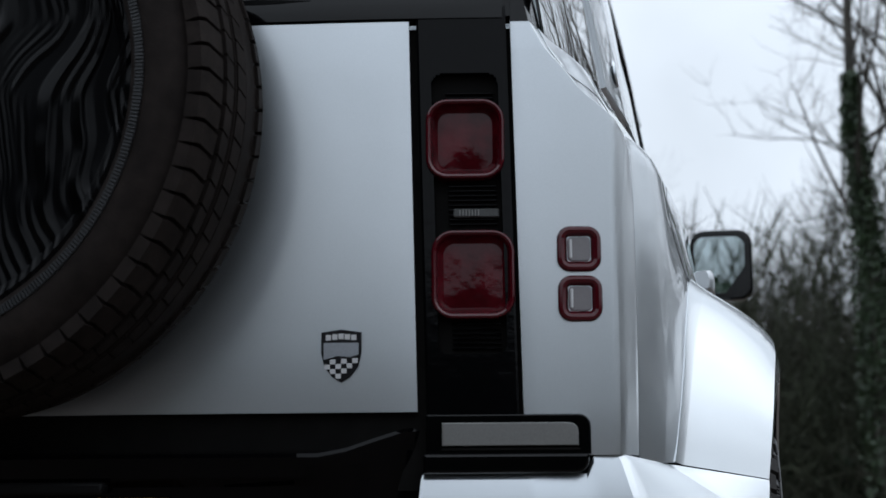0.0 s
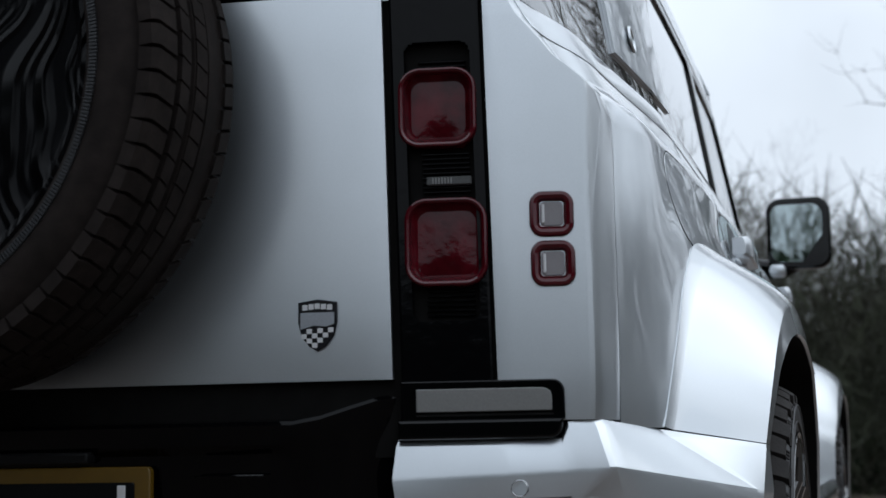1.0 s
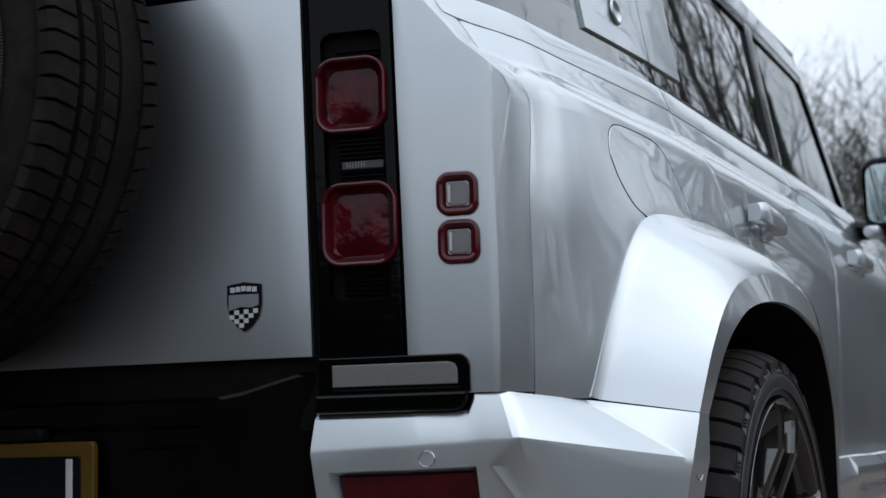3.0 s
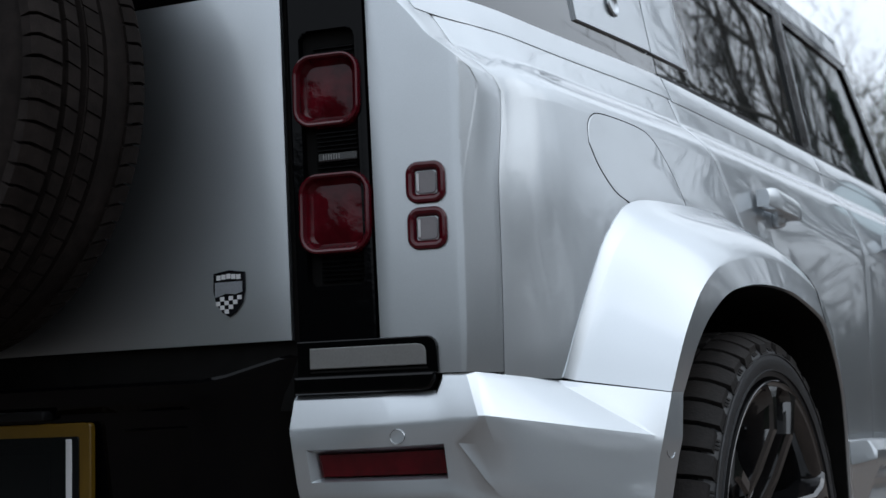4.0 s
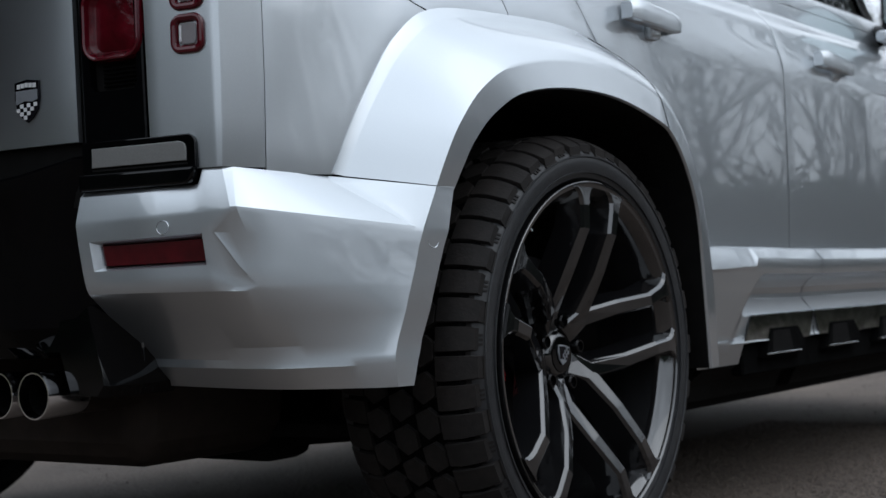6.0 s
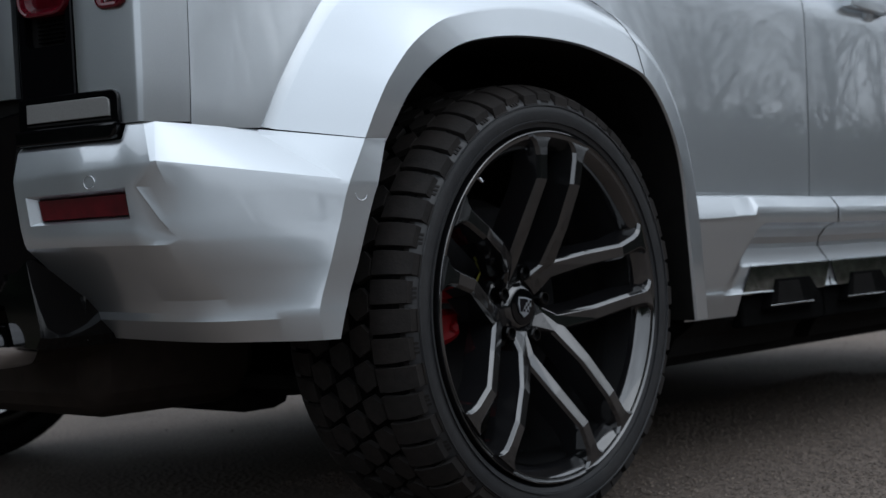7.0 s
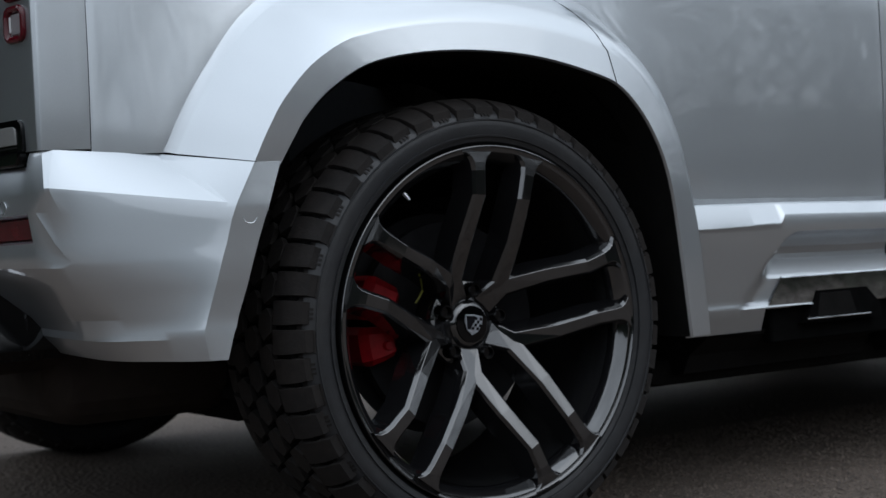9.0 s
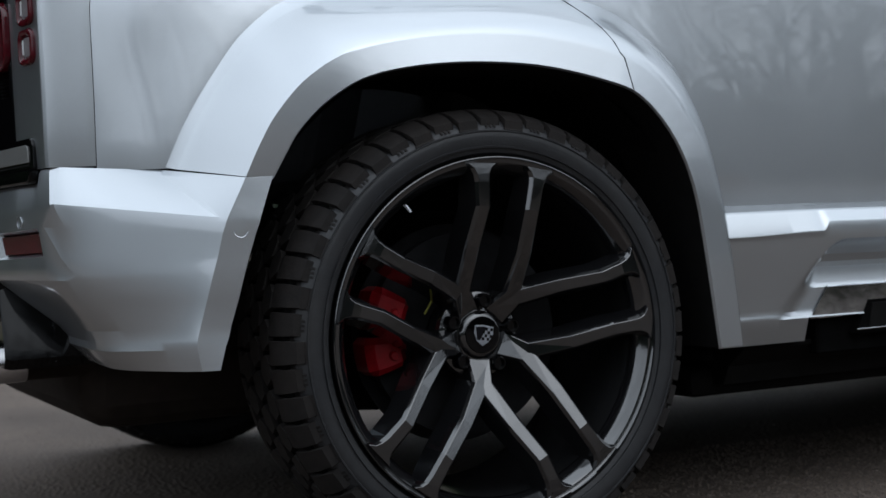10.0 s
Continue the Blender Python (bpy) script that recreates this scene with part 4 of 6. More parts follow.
def tail_pipes():
    for side in (1, -1):
        for x in (0.437, 0.528):
            prof = [(0.052, 0.030), (0.052, 0.0365), (0.048, 0.0380), (-0.0, 0.0385), (-0.030, 0.0395), (-0.036, 0.0385), (-0.036, 0.0360), (-0.025, 0.0345), (0.10, 0.034), (0.16, 0.030), (0.16, 0.0)]
            bm = lathe_x(prof, 56)
            bm.transform(pose(side * x, 0.005, 0.391, 0, 0, 90))
            pp = part("tail_pipe", bm, CHROME, car, "round polished steel tail pipe", sharp=30)
            bore = lathe_x([(0.14, 0.0), (0.13, 0.0335), (-0.018, 0.0338)], 40)
            bore.transform(pose(side * x, 0.005, 0.391, 0, 0, 90))
            part("bore", bore, SOOT_SHADE_BLACK, pp, "sooty bore")
            part("pipe", tube([(side * x, 0.045, 0.391), (side * x, 0.215, 0.391)], [0.0355, 0.0355], 24), DULL_STEEL, pp, "dull brown steel pipe")
        part("silencer", tube([(side * 0.48, 0.20, 0.40), (side * 0.50, 0.32, 0.40), (side * 0.52, 0.36, 0.395)], [0.05, 0.06, 0.055], 20), DULL_STEEL, car)
        part("clamp", tube([(side * 0.44, 0.19, 0.395), (side * 0.54, 0.19, 0.395)], [0.045, 0.045], 20), DARK, car)
    bm = block(1.15, 0.41, 0.225, pose(0, 0.355, 0.357), 0.08, 4)
    part("silencer", bm, DULL_STEEL, car, "dull brown steel silencer box")


tail_pipes()


def rear_axle():
    """Differential, drive shafts and lower arms between the rear wheels."""
    bm = bmesh.new()
    bmesh.ops.create_uvsphere(bm, u_segments=24, v_segments=14, radius=0.13)
    bmesh.ops.scale(bm, vec=(1.0, 1.25, 0.92), verts=bm.verts[:])
    bm.transform(pose(0, HUB_Y, 0.365))
    ax = part("differential", bm, DARK, car, "dark differential housing")
    for side in (1, -1):
        part("drive_shaft", tube([(side * 0.10, HUB_Y, 0.385), (side * 0.30, HUB_Y, 0.392), (side * 0.70, HUB_Y, 0.405)], [0.045, 0.026, 0.036], 14), DARK, ax)
        for y in (HUB_Y - 0.20, HUB_Y + 0.17):
            part("lower_arm", tube([(side * 0.16, y, 0.300), (side * 0.42, y + 0.02, 0.278), (side * 0.70, HUB_Y + (y - HUB_Y) * 0.35, 0.285)], [0.036, 0.044, 0.034], 12), DARK, ax)
        part("damper", tube([(side * 0.60, HUB_Y - 0.12, 0.29), (side * 0.57, HUB_Y - 0.09, 0.62)], [0.034, 0.034], 14), DULL_STEEL, ax)


rear_axle()


# side skirts
SKIRT_FACE = [(0.340, 1.062), (0.352, 1.066), (0.392, 1.080), (0.396, 1.0805), (0.405, 1.079), (0.45, 1.086), (0.52, 1.098), (0.557, 1.104), (0.564, 1.106)]
SCOOP_DEPTH = [(0.396, 0.004), (0.43, 0.010), (0.452, 0.013), (0.490, 0.0475), (0.500, 0.0495), (0.515, 0.047), (0.530, 0.036), (0.538, 0.025), (0.543, 0.012), (0.5455, 0.0)]
SCOOP_EDGE = [(0.396, 1.398), (0.45, 1.447), (0.49, 1.488), (0.52, 1.520), (0.535, 1.538), (0.546, 1.560)]
SCOOP_SOFT = [(0.396, 0.050), (0.46, 0.055), (0.50, 0.045), (0.53, 0.035), (0.546, 0.03)]


def skirt_x(y, z, first):
    """The skirt's face, with a scoop that opens from a slanting edge and fades before the front wheel."""
    open_by = smoothstep(0, 1, (y - lerp_table(SCOOP_EDGE, z)) / lerp_table(SCOOP_SOFT, z)) if first else 1.0
    return lerp_table(SKIRT_FACE, z) - lerp_table(SCOOP_DEPTH, z) * open_by * (1 - smoothstep(3.09, 3.22, y)) * (1 if 0.393 < z < 0.546 else 0)


def skirt(side):
    zs = [0.552, 0.5485, 0.546, 0.5445, 0.543, 0.5405, 0.538, 0.534, 0.530, 0.5225, 0.515, 0.508, 0.500, 0.495, 0.490, 0.486, 0.482, 0.476, 0.470, 0.464, 0.458, 0.454, 0.450, 0.443, 0.4365, 0.43, 0.421, 0.413, 0.405, 0.400, 0.396, 0.392, 0.372, 0.352, 0.345]
    for y0, y1 in ((1.275, 1.905), (1.912, 3.33)):
        first = y0 < 1.5
        bm = bmesh.new()
        rings = []
        ys = sorted({round(y, 4) for y in [y0, y1] + [y0 + (y1 - y0) * k / 14 for k in range(15)] + [1.385 + 0.005 * k for k in range(46)] + [1.912 + 0.006 * k for k in range(8)] + [3.08 + 0.02 * k for k in range(9)] if y0 <= y <= y1})
        for y in ys:
            drop = -0.004 * smoothstep(1.5, 1.9, y)
            step = smoothstep(1.514, 1.530, y) * (1 - smoothstep(3.09, 3.12, y))
            ring = [(0.965, 0.622), (1.082, 0.607), (1.0875, 0.6035), (1.106 - 0.0025 * step, 0.560 + 0.004 * smoothstep(1.3, 1.5, y) + 0.018 * step), (1.1062 - 0.0015 * step, 0.5575 + 0.004 * smoothstep(1.3, 1.5, y) + 0.016 * step)]
            ring += [(skirt_x(y, z, first), z) for z in zs] + [(0.96, 0.342)]
            rings.append([(side * x, y, z + drop) for x, z in ring])
        loft(bm, rings, False)
        # behind the vents the skirt ends at the lower plate
        far = [f for f in bm.faces if f.calc_center_median().z < 0.3915 and 1.484 < f.calc_center_median().y < 3.12]
        bmesh.ops.delete(bm, geom=far, context="FACES")
        bmesh.ops.recalc_face_normals(bm, faces=bm.faces[:])
        sk = part("side_skirt", bm, PAINT, car, "silver sculpted side skirt", sharp=20)
        # grey lower plate with black trapezoid vents
        a, b = max(y0, 1.538), min(y1, 3.10)
        pl = bmesh.new()
        lean, notch = (0.047, 0.03) if first else (-0.03, 0.0)
        loft(pl, [[(side * 1.060, y - f * 0.9, 0.388), (side * 1.0750, y - f, 0.3885), (side * 1.0775, y - f * 0.98, 0.391), (side * 1.0765, y, 0.450), (side * 1.0750, y, 0.4525), (side * 1.060, y, 0.453)] for y, f in ((a, lean), (a + 0.05, lean), (b - 0.06, notch), (b, notch))], False)
        bmesh.ops.recalc_face_normals(pl, faces=pl.faces[:])
        part("vent_plate", pl, SKIRT_GREY, sk, "scuffed grey lower skirt plate", sharp=25)
        # backing and vents are solid black blocks
        part("backing", block(0.03, b - a + 0.02, 0.095, pose(side * 1.042, (a + b) / 2 - 0.005, 0.362), 0.004, 1), SOOT_SHADE_BLACK, sk)
        y = a + 0.072
        while y + 0.22 < b:
            o = [(-0.006, 0.352), (0.232, 0.352), (0.232, 0.380), (0.188, 0.418), (0.032, 0.418)]
            v = bmesh.new()
            loft(v, [[(side * (1.0795 + dx), y + 0.1 + (s - 0.1) * k, z) for s, z in o] for dx, k in ((-0.03, 1.0), (0.0, 1.0), (0.0008, 0.985))], True, True)
            bmesh.ops.recalc_face_normals(v, faces=v.faces[:])
            part("vent", v, SOOT_SHADE_BLACK, sk)
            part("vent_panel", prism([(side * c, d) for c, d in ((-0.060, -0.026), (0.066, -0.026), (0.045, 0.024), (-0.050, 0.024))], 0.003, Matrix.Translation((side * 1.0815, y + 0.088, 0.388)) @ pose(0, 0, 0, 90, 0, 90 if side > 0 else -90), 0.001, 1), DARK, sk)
            part("vent_lip", block(0.008, 0.20, 0.0028, pose(side * 1.083, y + 0.092, 0.3605), 0.0008, 1), SKIRT_GREY, sk)
            y += 0.37
        sill = bmesh.new()
        loft(sill, [[(side * x, yy, z) for x, z in ((0.90, 0.345), (1.040, 0.345), (1.036, 0.335), (0.985, 0.300), (0.965, 0.262), (0.80, 0.250), (0.80, 0.36))] for yy in (y0 + 0.08, y1)], True, True)
        bmesh.ops.recalc_face_normals(sill, faces=sill.faces[:])
        part("sill", sill, DARK, sk, sharp=25)


skirt(1)
skirt(-1)


# greenhouse: belt rail, glass, floating panel, pillars, roof
def glass_x(z, off=0.0):
    return 0.874 - 0.17 * (z - 1.345) + off


def upper_panel(name, corners, mat, parent, off=0.0, thick=0.006, label="", side=1, n=8):
    """A panel in the leaning plane of the windows from four (y, z) corners: back low, front low, front high, back high."""
    a, b, c, d = [Vector((y, z, 0)) for y, z in corners]

    def fn(u, v):
        p = a.lerp(b, u).lerp(d.lerp(c, u), v)
        x = glass_x(p.y, off) - 0.02 * ((p.x - 1.6) / 1.4) ** 2 - lerp_table([(0.0, 0.075), (0.1, 0.058), (0.22, 0.041), (0.43, 0.029), (0.65, 0.016), (0.9, 0.003), (1.1, 0.0)], p.x)
        return Vector((side * x, p.x, p.y))
    bm = sheet(fn, n, n, thick, None, edge=0.001)
    if side < 0:
        bmesh.ops.reverse_faces(bm, faces=bm.faces[:])
    return part(name, bm, mat, parent, label)


for side in (1, -1):
    for y0, y1 in ((0.09, 0.905), (0.910, 1.983), (1.988, 3.05)):
        side_panel("belt_rail", y0, y1, [1.288 if y0 < 0.5 else 1.2845, 1.294, 1.312, 1.328, 1.335], side, car, 24, keep=None, thick=0.02, off=0.003)
    upper_panel("belt_seal", [(0.92, 1.335), (3.05, 1.337), (3.05, 1.349), (0.92, 1.347)], SATIN_BLACK, car, 0.003, 0.02, side=side, n=24)
    upper_panel("quarter_glass", [(0.10, 1.338), (0.93, 1.338), (0.93, 1.715), (0.14, 1.715)], PRIVACY, car, -0.004, label="dark privacy quarter glass", side=side)
    upper_panel("pillar_panel", [(0.600, 1.389), (0.905, 1.389), (0.905, 1.715), (0.600, 1.715)], PAINT, car, 0.003, 0.007, "silver floating square pillar panel", side)
    upper_panel("door_glass", [(0.935, 1.350), (1.93, 1.350), (1.93, 1.715), (0.935, 1.715)], PRIVACY, car, -0.004, label="tinted rear door glass", side=side)
    upper_panel("door_pillar", [(1.925, 1.348), (2.015, 1.348), (2.015, 1.74), (1.925, 1.74)], GLOSS_BLACK, car, 0.003, 0.02, side=side)
    upper_panel("front_door_glass", [(2.015, 1.350), (3.00, 1.350), (2.68, 1.715), (2.015, 1.715)], GLASS, car, -0.004, label="tinted front door glass", side=side)
    upper_panel("front_pillar", [(3.00, 1.345), (3.09, 1.345), (2.74, 1.745), (2.67, 1.715)], GLOSS_BLACK, car, 0.004, 0.03, side=side)
    upper_panel("window_frame", [(0.14, 1.713), (2.70, 1.713), (2.70, 1.738), (0.14, 1.738)], GLOSS_BLACK, car, 0.002, 0.02, side=side, n=16)
    upper_panel("roof_rail", [(0.12, 1.738), (2.74, 1.738), (2.66, 1.80), (0.14, 1.80)], PAINT, car, 0.004, 0.02, side=side, n=16)
    upper_panel("door_corner_panel", [(0.912, 1.389), (1.105, 1.389), (1.105, 1.715), (0.912, 1.715)], PAINT, car, 0.002, 0.006, "silver door frame panel", side)
    # dished round button on the floating panel
    bt = lathe_x([(0.004, 0.026), (0.008, 0.024), (0.008, 0.021), (0.000, 0.015), (-0.001, 0.0)], 32)
    bmesh.ops.recalc_face_normals(bt, faces=bt.faces[:])
    bt.transform(Matrix.Translation((side * (glass_x(1.455) - 0.016), 0.763, 1.455)) @ pose(0, 0, 0, 0, -9 * side, 0 if side > 0 else 180))
    part("button", bt, PAINT, car, sharp=30)

bm = bmesh.new()
rings = []
for k in range(15):
    x = -1 + 2 * k / 14
    ax = abs(x)
    rings.append([(x * 0.795, y, 1.80 + 0.05 * (1 - ax ** 3)) for y in (0.14, 0.5, 1.2, 2.0, 2.66)])
loft(bm, rings)
bmesh.ops.solidify(bm, geom=bm.faces[:], thickness=0.03)
bmesh.ops.recalc_face_normals(bm, faces=bm.faces[:])
part("roof", bm, PAINT, car, "silver roof")


def back_window():
    bm = sheet(lambda u, v: skin_x(-0.60 + 1.20 * u, 1.372 + 0.36 * v, -0.004), 30, 8, 0.006)
    part("rear_glass", bm, PRIVACY, car, "dark tailgate window")
    bm = sheet(lambda u, v: skin_x(-0.74 + 1.48 * u, 1.341 + 0.034 * v, 0.002), 30, 3, 0.03)
    part("window_sill", bm, GLOSS_BLACK, car)
    for side in (1, -1):
        bm = sheet(lambda u, v: skin_x(side * (0.605 + 0.155 * u), 1.345 + 0.427 * v, -0.004), 8, 8, 0.03)
        if side < 0:
            bmesh.ops.reverse_faces(bm, faces=bm.faces[:])
        part("rear_pillar", bm, GLOSS_BLACK, car)
        bm = sheet(lambda u, v: skin(s_x(0.75) + (s_y(0.12) - s_x(0.75)) * u, 1.337 + 0.435 * v, -0.001, side), 14, 8, 0.02)
        if side < 0:
            bmesh.ops.reverse_faces(bm, faces=bm.faces[:])
        part("rear_pillar", bm, GLOSS_BLACK, car)
    bm = sheet(lambda u, v: skin_x(-0.74 + 1.48 * u, 1.73 + 0.09 * v, 0.004), 30, 3, 0.05)
    part("roof_edge", bm, PAINT, car)
    # wiper and its arm above the tailgate edge
    part("wiper", tube([(0.28, -0.03, 1.366), (0.40, -0.022, 1.372), (0.475, -0.014, 1.370)], [0.008, 0.010, 0.006], 8), SATIN_BLACK, car)


back_window()


# bonnet, windscreen and nose, closing the front
bm = sheet(lambda u, v: Vector((-0.90 + 1.80 * u, 2.95 + 1.50 * v, 1.29 - 0.05 * v * v - 0.10 * abs(2 * u - 1) ** 4)), 20, 14, 0.02)
part("bonnet", bm, PAINT, car, "silver bonnet")
bm = sheet(lambda u, v: Vector(((-0.84 + 1.68 * u) * (1 - 0.06 * v), 3.08 - 0.38 * v - 0.06 * (2 * u - 1) ** 2, 1.30 + 0.50 * v)), 16, 8, 0.008)
part("windscreen", bm, GLASS, car)
bm = sheet(lambda u, v: Vector((-0.88 + 1.76 * u, 4.60 - 0.22 * abs(2 * u - 1) ** 4, 0.50 + 0.72 * v)), 20, 8, 0.02)
part("nose", bm, GLOSS_BLACK, car)

# cabin
for side in (1, -1):
    for y in (2.05, 1.15):
        st = part("seat", block(0.52, 0.16, 0.70, pose(side * 0.40, y - 0.12, 1.05, -14), 0.06, 3), SEAT, car)
        part("headrest", block(0.27, 0.10, 0.20, pose(side * 0.40, y - 0.25, 1.50, -10), 0.04, 3), SEAT, st)
        part("cushion", block(0.52, 0.5, 0.18, pose(side * 0.40, y + 0.15, 0.76), 0.06, 3), SEAT, st)
bm = lathe_x([(-0.012, 0.185), (0, 0.197), (0.012, 0.185), (0, 0.173)], 48, closed=True)
bm.transform(pose(0.40, 2.52, 1.20, 0, 0, 90) @ pose(0, 0, 0, 0, 25, 0))
part("steering_wheel", bm, SATIN_BLACK, car)
part("dashboard", block(1.55, 0.35, 0.30, pose(0, 2.80, 1.14), 0.08, 3), SEAT, car)
part("cabin_floor", block(1.55, 2.3, 0.05, pose(0, 1.75, 0.60), 0.0), DARK, car)
part("underbody", block(1.30, 3.9, 0.14, pose(0, 2.35, 0.46), 0.03), DARK, car)
part("underbody", block(1.10, 1.9, 0.10, pose(0, 2.35, 0.34), 0.03), DARK, car)
part("floor_pan", block(1.86, 2.0, 0.06, pose(0, 2.30, 0.265), 0.02), DARK, car)
# tray and subframe added low down to keep light off the ground beneath
part("shading_undertray", block(1.44, 0.95, 0.03, pose(0, 0.98, 0.285), 0.01), DARK, car)
part("shading_subframe", block(1.0, 0.14, 0.10, pose(0, 0.62, 0.262), 0.03), DARK, car)
for side in (1, -1):
    part("suspension_arm", tube([(side * 0.35, 0.62, 0.31), (side * 0.80, 0.76, 0.30)], 0.035, 10), DARK, car)
    part("spring", tube([(side * 0.62, 0.72, 0.33), (side * 0.60, 0.75, 0.62)], 0.06, 14), DARK, car)


# door mirrors
def mirror(side):
    y, z = 2.93, 1.388
    bm = bmesh.new()
    rings = []
    for dy, k in ((0.0, 0.93), (0.006, 1.0), (0.03, 1.02), (0.07, 0.95), (0.11, 0.72), (0.13, 0.35)):
        rings.append([(side * (1.030 + a * k), y + dy, z + b * k) for a, b in rounded(0.200, 0.232, 0.045, 6)])
    vs = loft(bm, rings, True, True)
    bmesh.ops.recalc_face_normals(bm, faces=bm.faces[:])
    mi = part("door_mirror", bm, GLOSS_BLACK, car, "gloss black door mirror")
    gl = prism(rounded(0.163, 0.186, 0.034), 0.004, pose(side * 1.024, y - 0.003, z, 91.5, 0, side * 2.0), 0.001)
    part("mirror_glass", gl, MIRROR, mi)
    part("stem", tube([(side * 0.89, y + 0.06, 1.285), (side * 0.97, y + 0.06, 1.278), (side * 1.02, y + 0.06, 1.30)], [0.035, 0.03, 0.03], 12), GLOSS_BLACK, mi)
    part("indicator", block(0.05, 0.12, 0.035, pose(side * 0.962, y - 0.02, 1.262), 0.012, 3), PAINT, mi)


mirror(1)
mirror(-1)


# ---------- wheels ----------
def tyre_mesh(pitch=52, width=0.30, R=0.405):
    """All-terrain tyre about the x axis, outer face at x = 0 and the tread towards -x."""
    w = width
    prof = [(-w + 0.022, 0.317), (-w + 0.006, 0.333), (-w + 0.0, 0.362), (-w + 0.010, 0.388), (-w + 0.028, R - 0.010), (-w * 0.75, R - 0.008), (-w * 0.5, R - 0.007), (-w * 0.25, R - 0.008),
            (-0.030, R - 0.018), (-0.014, 0.380), (-0.005, 0.370), (-0.0005, 0.361), (0.0, 0.352), (-0.002, 0.336), (-0.006, 0.325), (-0.020, 0.3175)]
    bm = lathe_x(prof, 128, closed=True)
    verts, faces = [], []

    def lump(corners, r0, r1, k=0.90):
        """A tread block from (x, angle) corners, raised from r0 to r1, its top drawn in."""
        n = len(corners)
        cx = sum(c[0] for c in corners) / n
        ca = sum(c[1] for c in corners) / n
        base = len(verts)
        for x, a in corners:
            drop = 0.12 * max(0.0, abs(x + w / 2) / (w / 2) - 0.62) ** 1.7
            verts.append((x, (r0 - drop) * math.sin(a), (r0 - drop) * math.cos(a)))
        for x, a in corners:
            x2, a2 = cx + (x - cx) * k, ca + (a - ca) * k
            drop = 0.12 * max(0.0, abs(x2 + w / 2) / (w / 2) - 0.62) ** 1.7
            verts.append((x2, (r1 - drop) * math.sin(a2), (r1 - drop) * math.cos(a2)))
        faces.append(tuple(range(base + n, base + 2 * n)))
        for i in range(n):
            j = (i + 1) % n
            faces.append((base + i, base + j, base + n + j, base + n + i))
    def fall(x):
        """How far the tread drops towards either shoulder."""
        return 0.125 * max(0.0, abs(x + w / 2) / (w / 2) - 0.60) ** 1.7

    def lug(rows, r0, r1):
        """A shoulder lug from (x, first angle, last angle) rows: a smooth rounded top with steep flanks."""
        base = len(verts)
        for x, a0, a1 in rows:
            da = (a1 - a0) * 0.035
            for r, ang in ((r0, a0), (r1 - 0.0015, a0 + da * 0.4), (r1, a0 + da), (r1, a1 - da), (r1 - 0.0015, a1 - da * 0.4), (r0, a1)):
                rr = r - fall(x)
                verts.append((x, rr * math.sin(ang), rr * math.cos(ang)))
        for k in range(len(rows) - 1):
            for m in range(5):
                p = base + 6 * k + m
                faces.append((p, p + 1, p + 7, p + 6))
        e = base + 6 * (len(rows) - 1)
        faces.append(tuple(base + m for m in range(6)))
        faces.append(tuple(e + m for m in range(6)))

    st = 2 * math.pi / pitch
    for i in range(pitch):
        a = i * st
        for sgn in (1, -1):
            def X(x):
                return x if sgn > 0 else -w - x
            o = 0 if sgn > 0 else st * 0.5
            end = 0.003 if i % 2 else 0.008
            # shoulder lug with a rounded outer end; the gap before the next one slants and widens outwards
            lug([(X(-0.0725), a + o - st * 0.455, a + o + st * 0.41), (X(-0.055), a + o - st * 0.45, a + o + st * 0.42), (X(-0.036), a + o - st * 0.435, a + o + st * 0.43),
                 (X(-0.022), a + o - st * 0.42, a + o + st * 0.435), (X(-0.012), a + o - st * 0.40, a + o + st * 0.43), (X(-end), a + o - st * 0.385, a + o + st * 0.42)], R - 0.016, R + 0.002)
    # three columns of six-sided blocks, staggered
    rows = 42
    sr = 2 * math.pi / rows
    for c, x in enumerate((-0.098, -0.150, -0.202)):
        for i in range(rows):
            a = (i + (0.5 if c == 1 else 0.0)) * sr
            lump([(x - 0.0222, a - sr * 0.22), (x - 0.004, a - sr * 0.485), (x + 0.0222, a - sr * 0.26), (x + 0.0222, a + sr * 0.20), (x + 0.004, a + sr * 0.43), (x - 0.0222, a + sr * 0.25)], R - 0.014, R + 0.003, 0.985)
    # shoulder steps on the outer sidewall: alternate hooks and three-ribbed pads
    for i in range(pitch):
        a = i * st
        for sgn in (1, -1):
            def S(x, r, ang):
                return (x if sgn > 0 else -w - x, r * math.sin(ang), r * math.cos(ang))
            if i % 2:
                pads = [(-0.42, -0.34, 0.366, 0.385), (-0.42, 0.42, 0.366, 0.3685), (0.34, 0.42, 0.366, 0.385)]
            else:
                pads = [(-0.58, 0.58, 0.3825, 0.3855)] + [(d - 0.045, d + 0.045, 0.3695, 0.3815) for d in (-0.17, 0.0, 0.17)]
            for p0, p1, r0, r1 in pads:
                base = len(verts)
                for lift in (-0.004, 0.0030):
                    for ang, r in ((p0, r0), (p1, r0), (p1, r1), (p0, r1)):
                        x = lerp_table([(0.361, -0.0005), (0.370, -0.005), (0.380, -0.014), (0.387, -0.030)], r)
                        verts.append(S(x + lift, r, a + ang * st))
                faces.extend([(base + 4, base + 5, base + 6, base + 7)] + [(base + k, base + (k + 1) % 4, base + 4 + (k + 1) % 4, base + 4 + k) for k in range(4)])
    # raised rings on the sidewall
    me = bpy.data.meshes.new("scratch")
    me.from_pydata(verts, [], faces)
    tread = bmesh.new()
    tread.from_mesh(me)
    bpy.data.meshes.remove(me)
    bmesh.ops.recalc_face_normals(tread, faces=tread.faces[:])
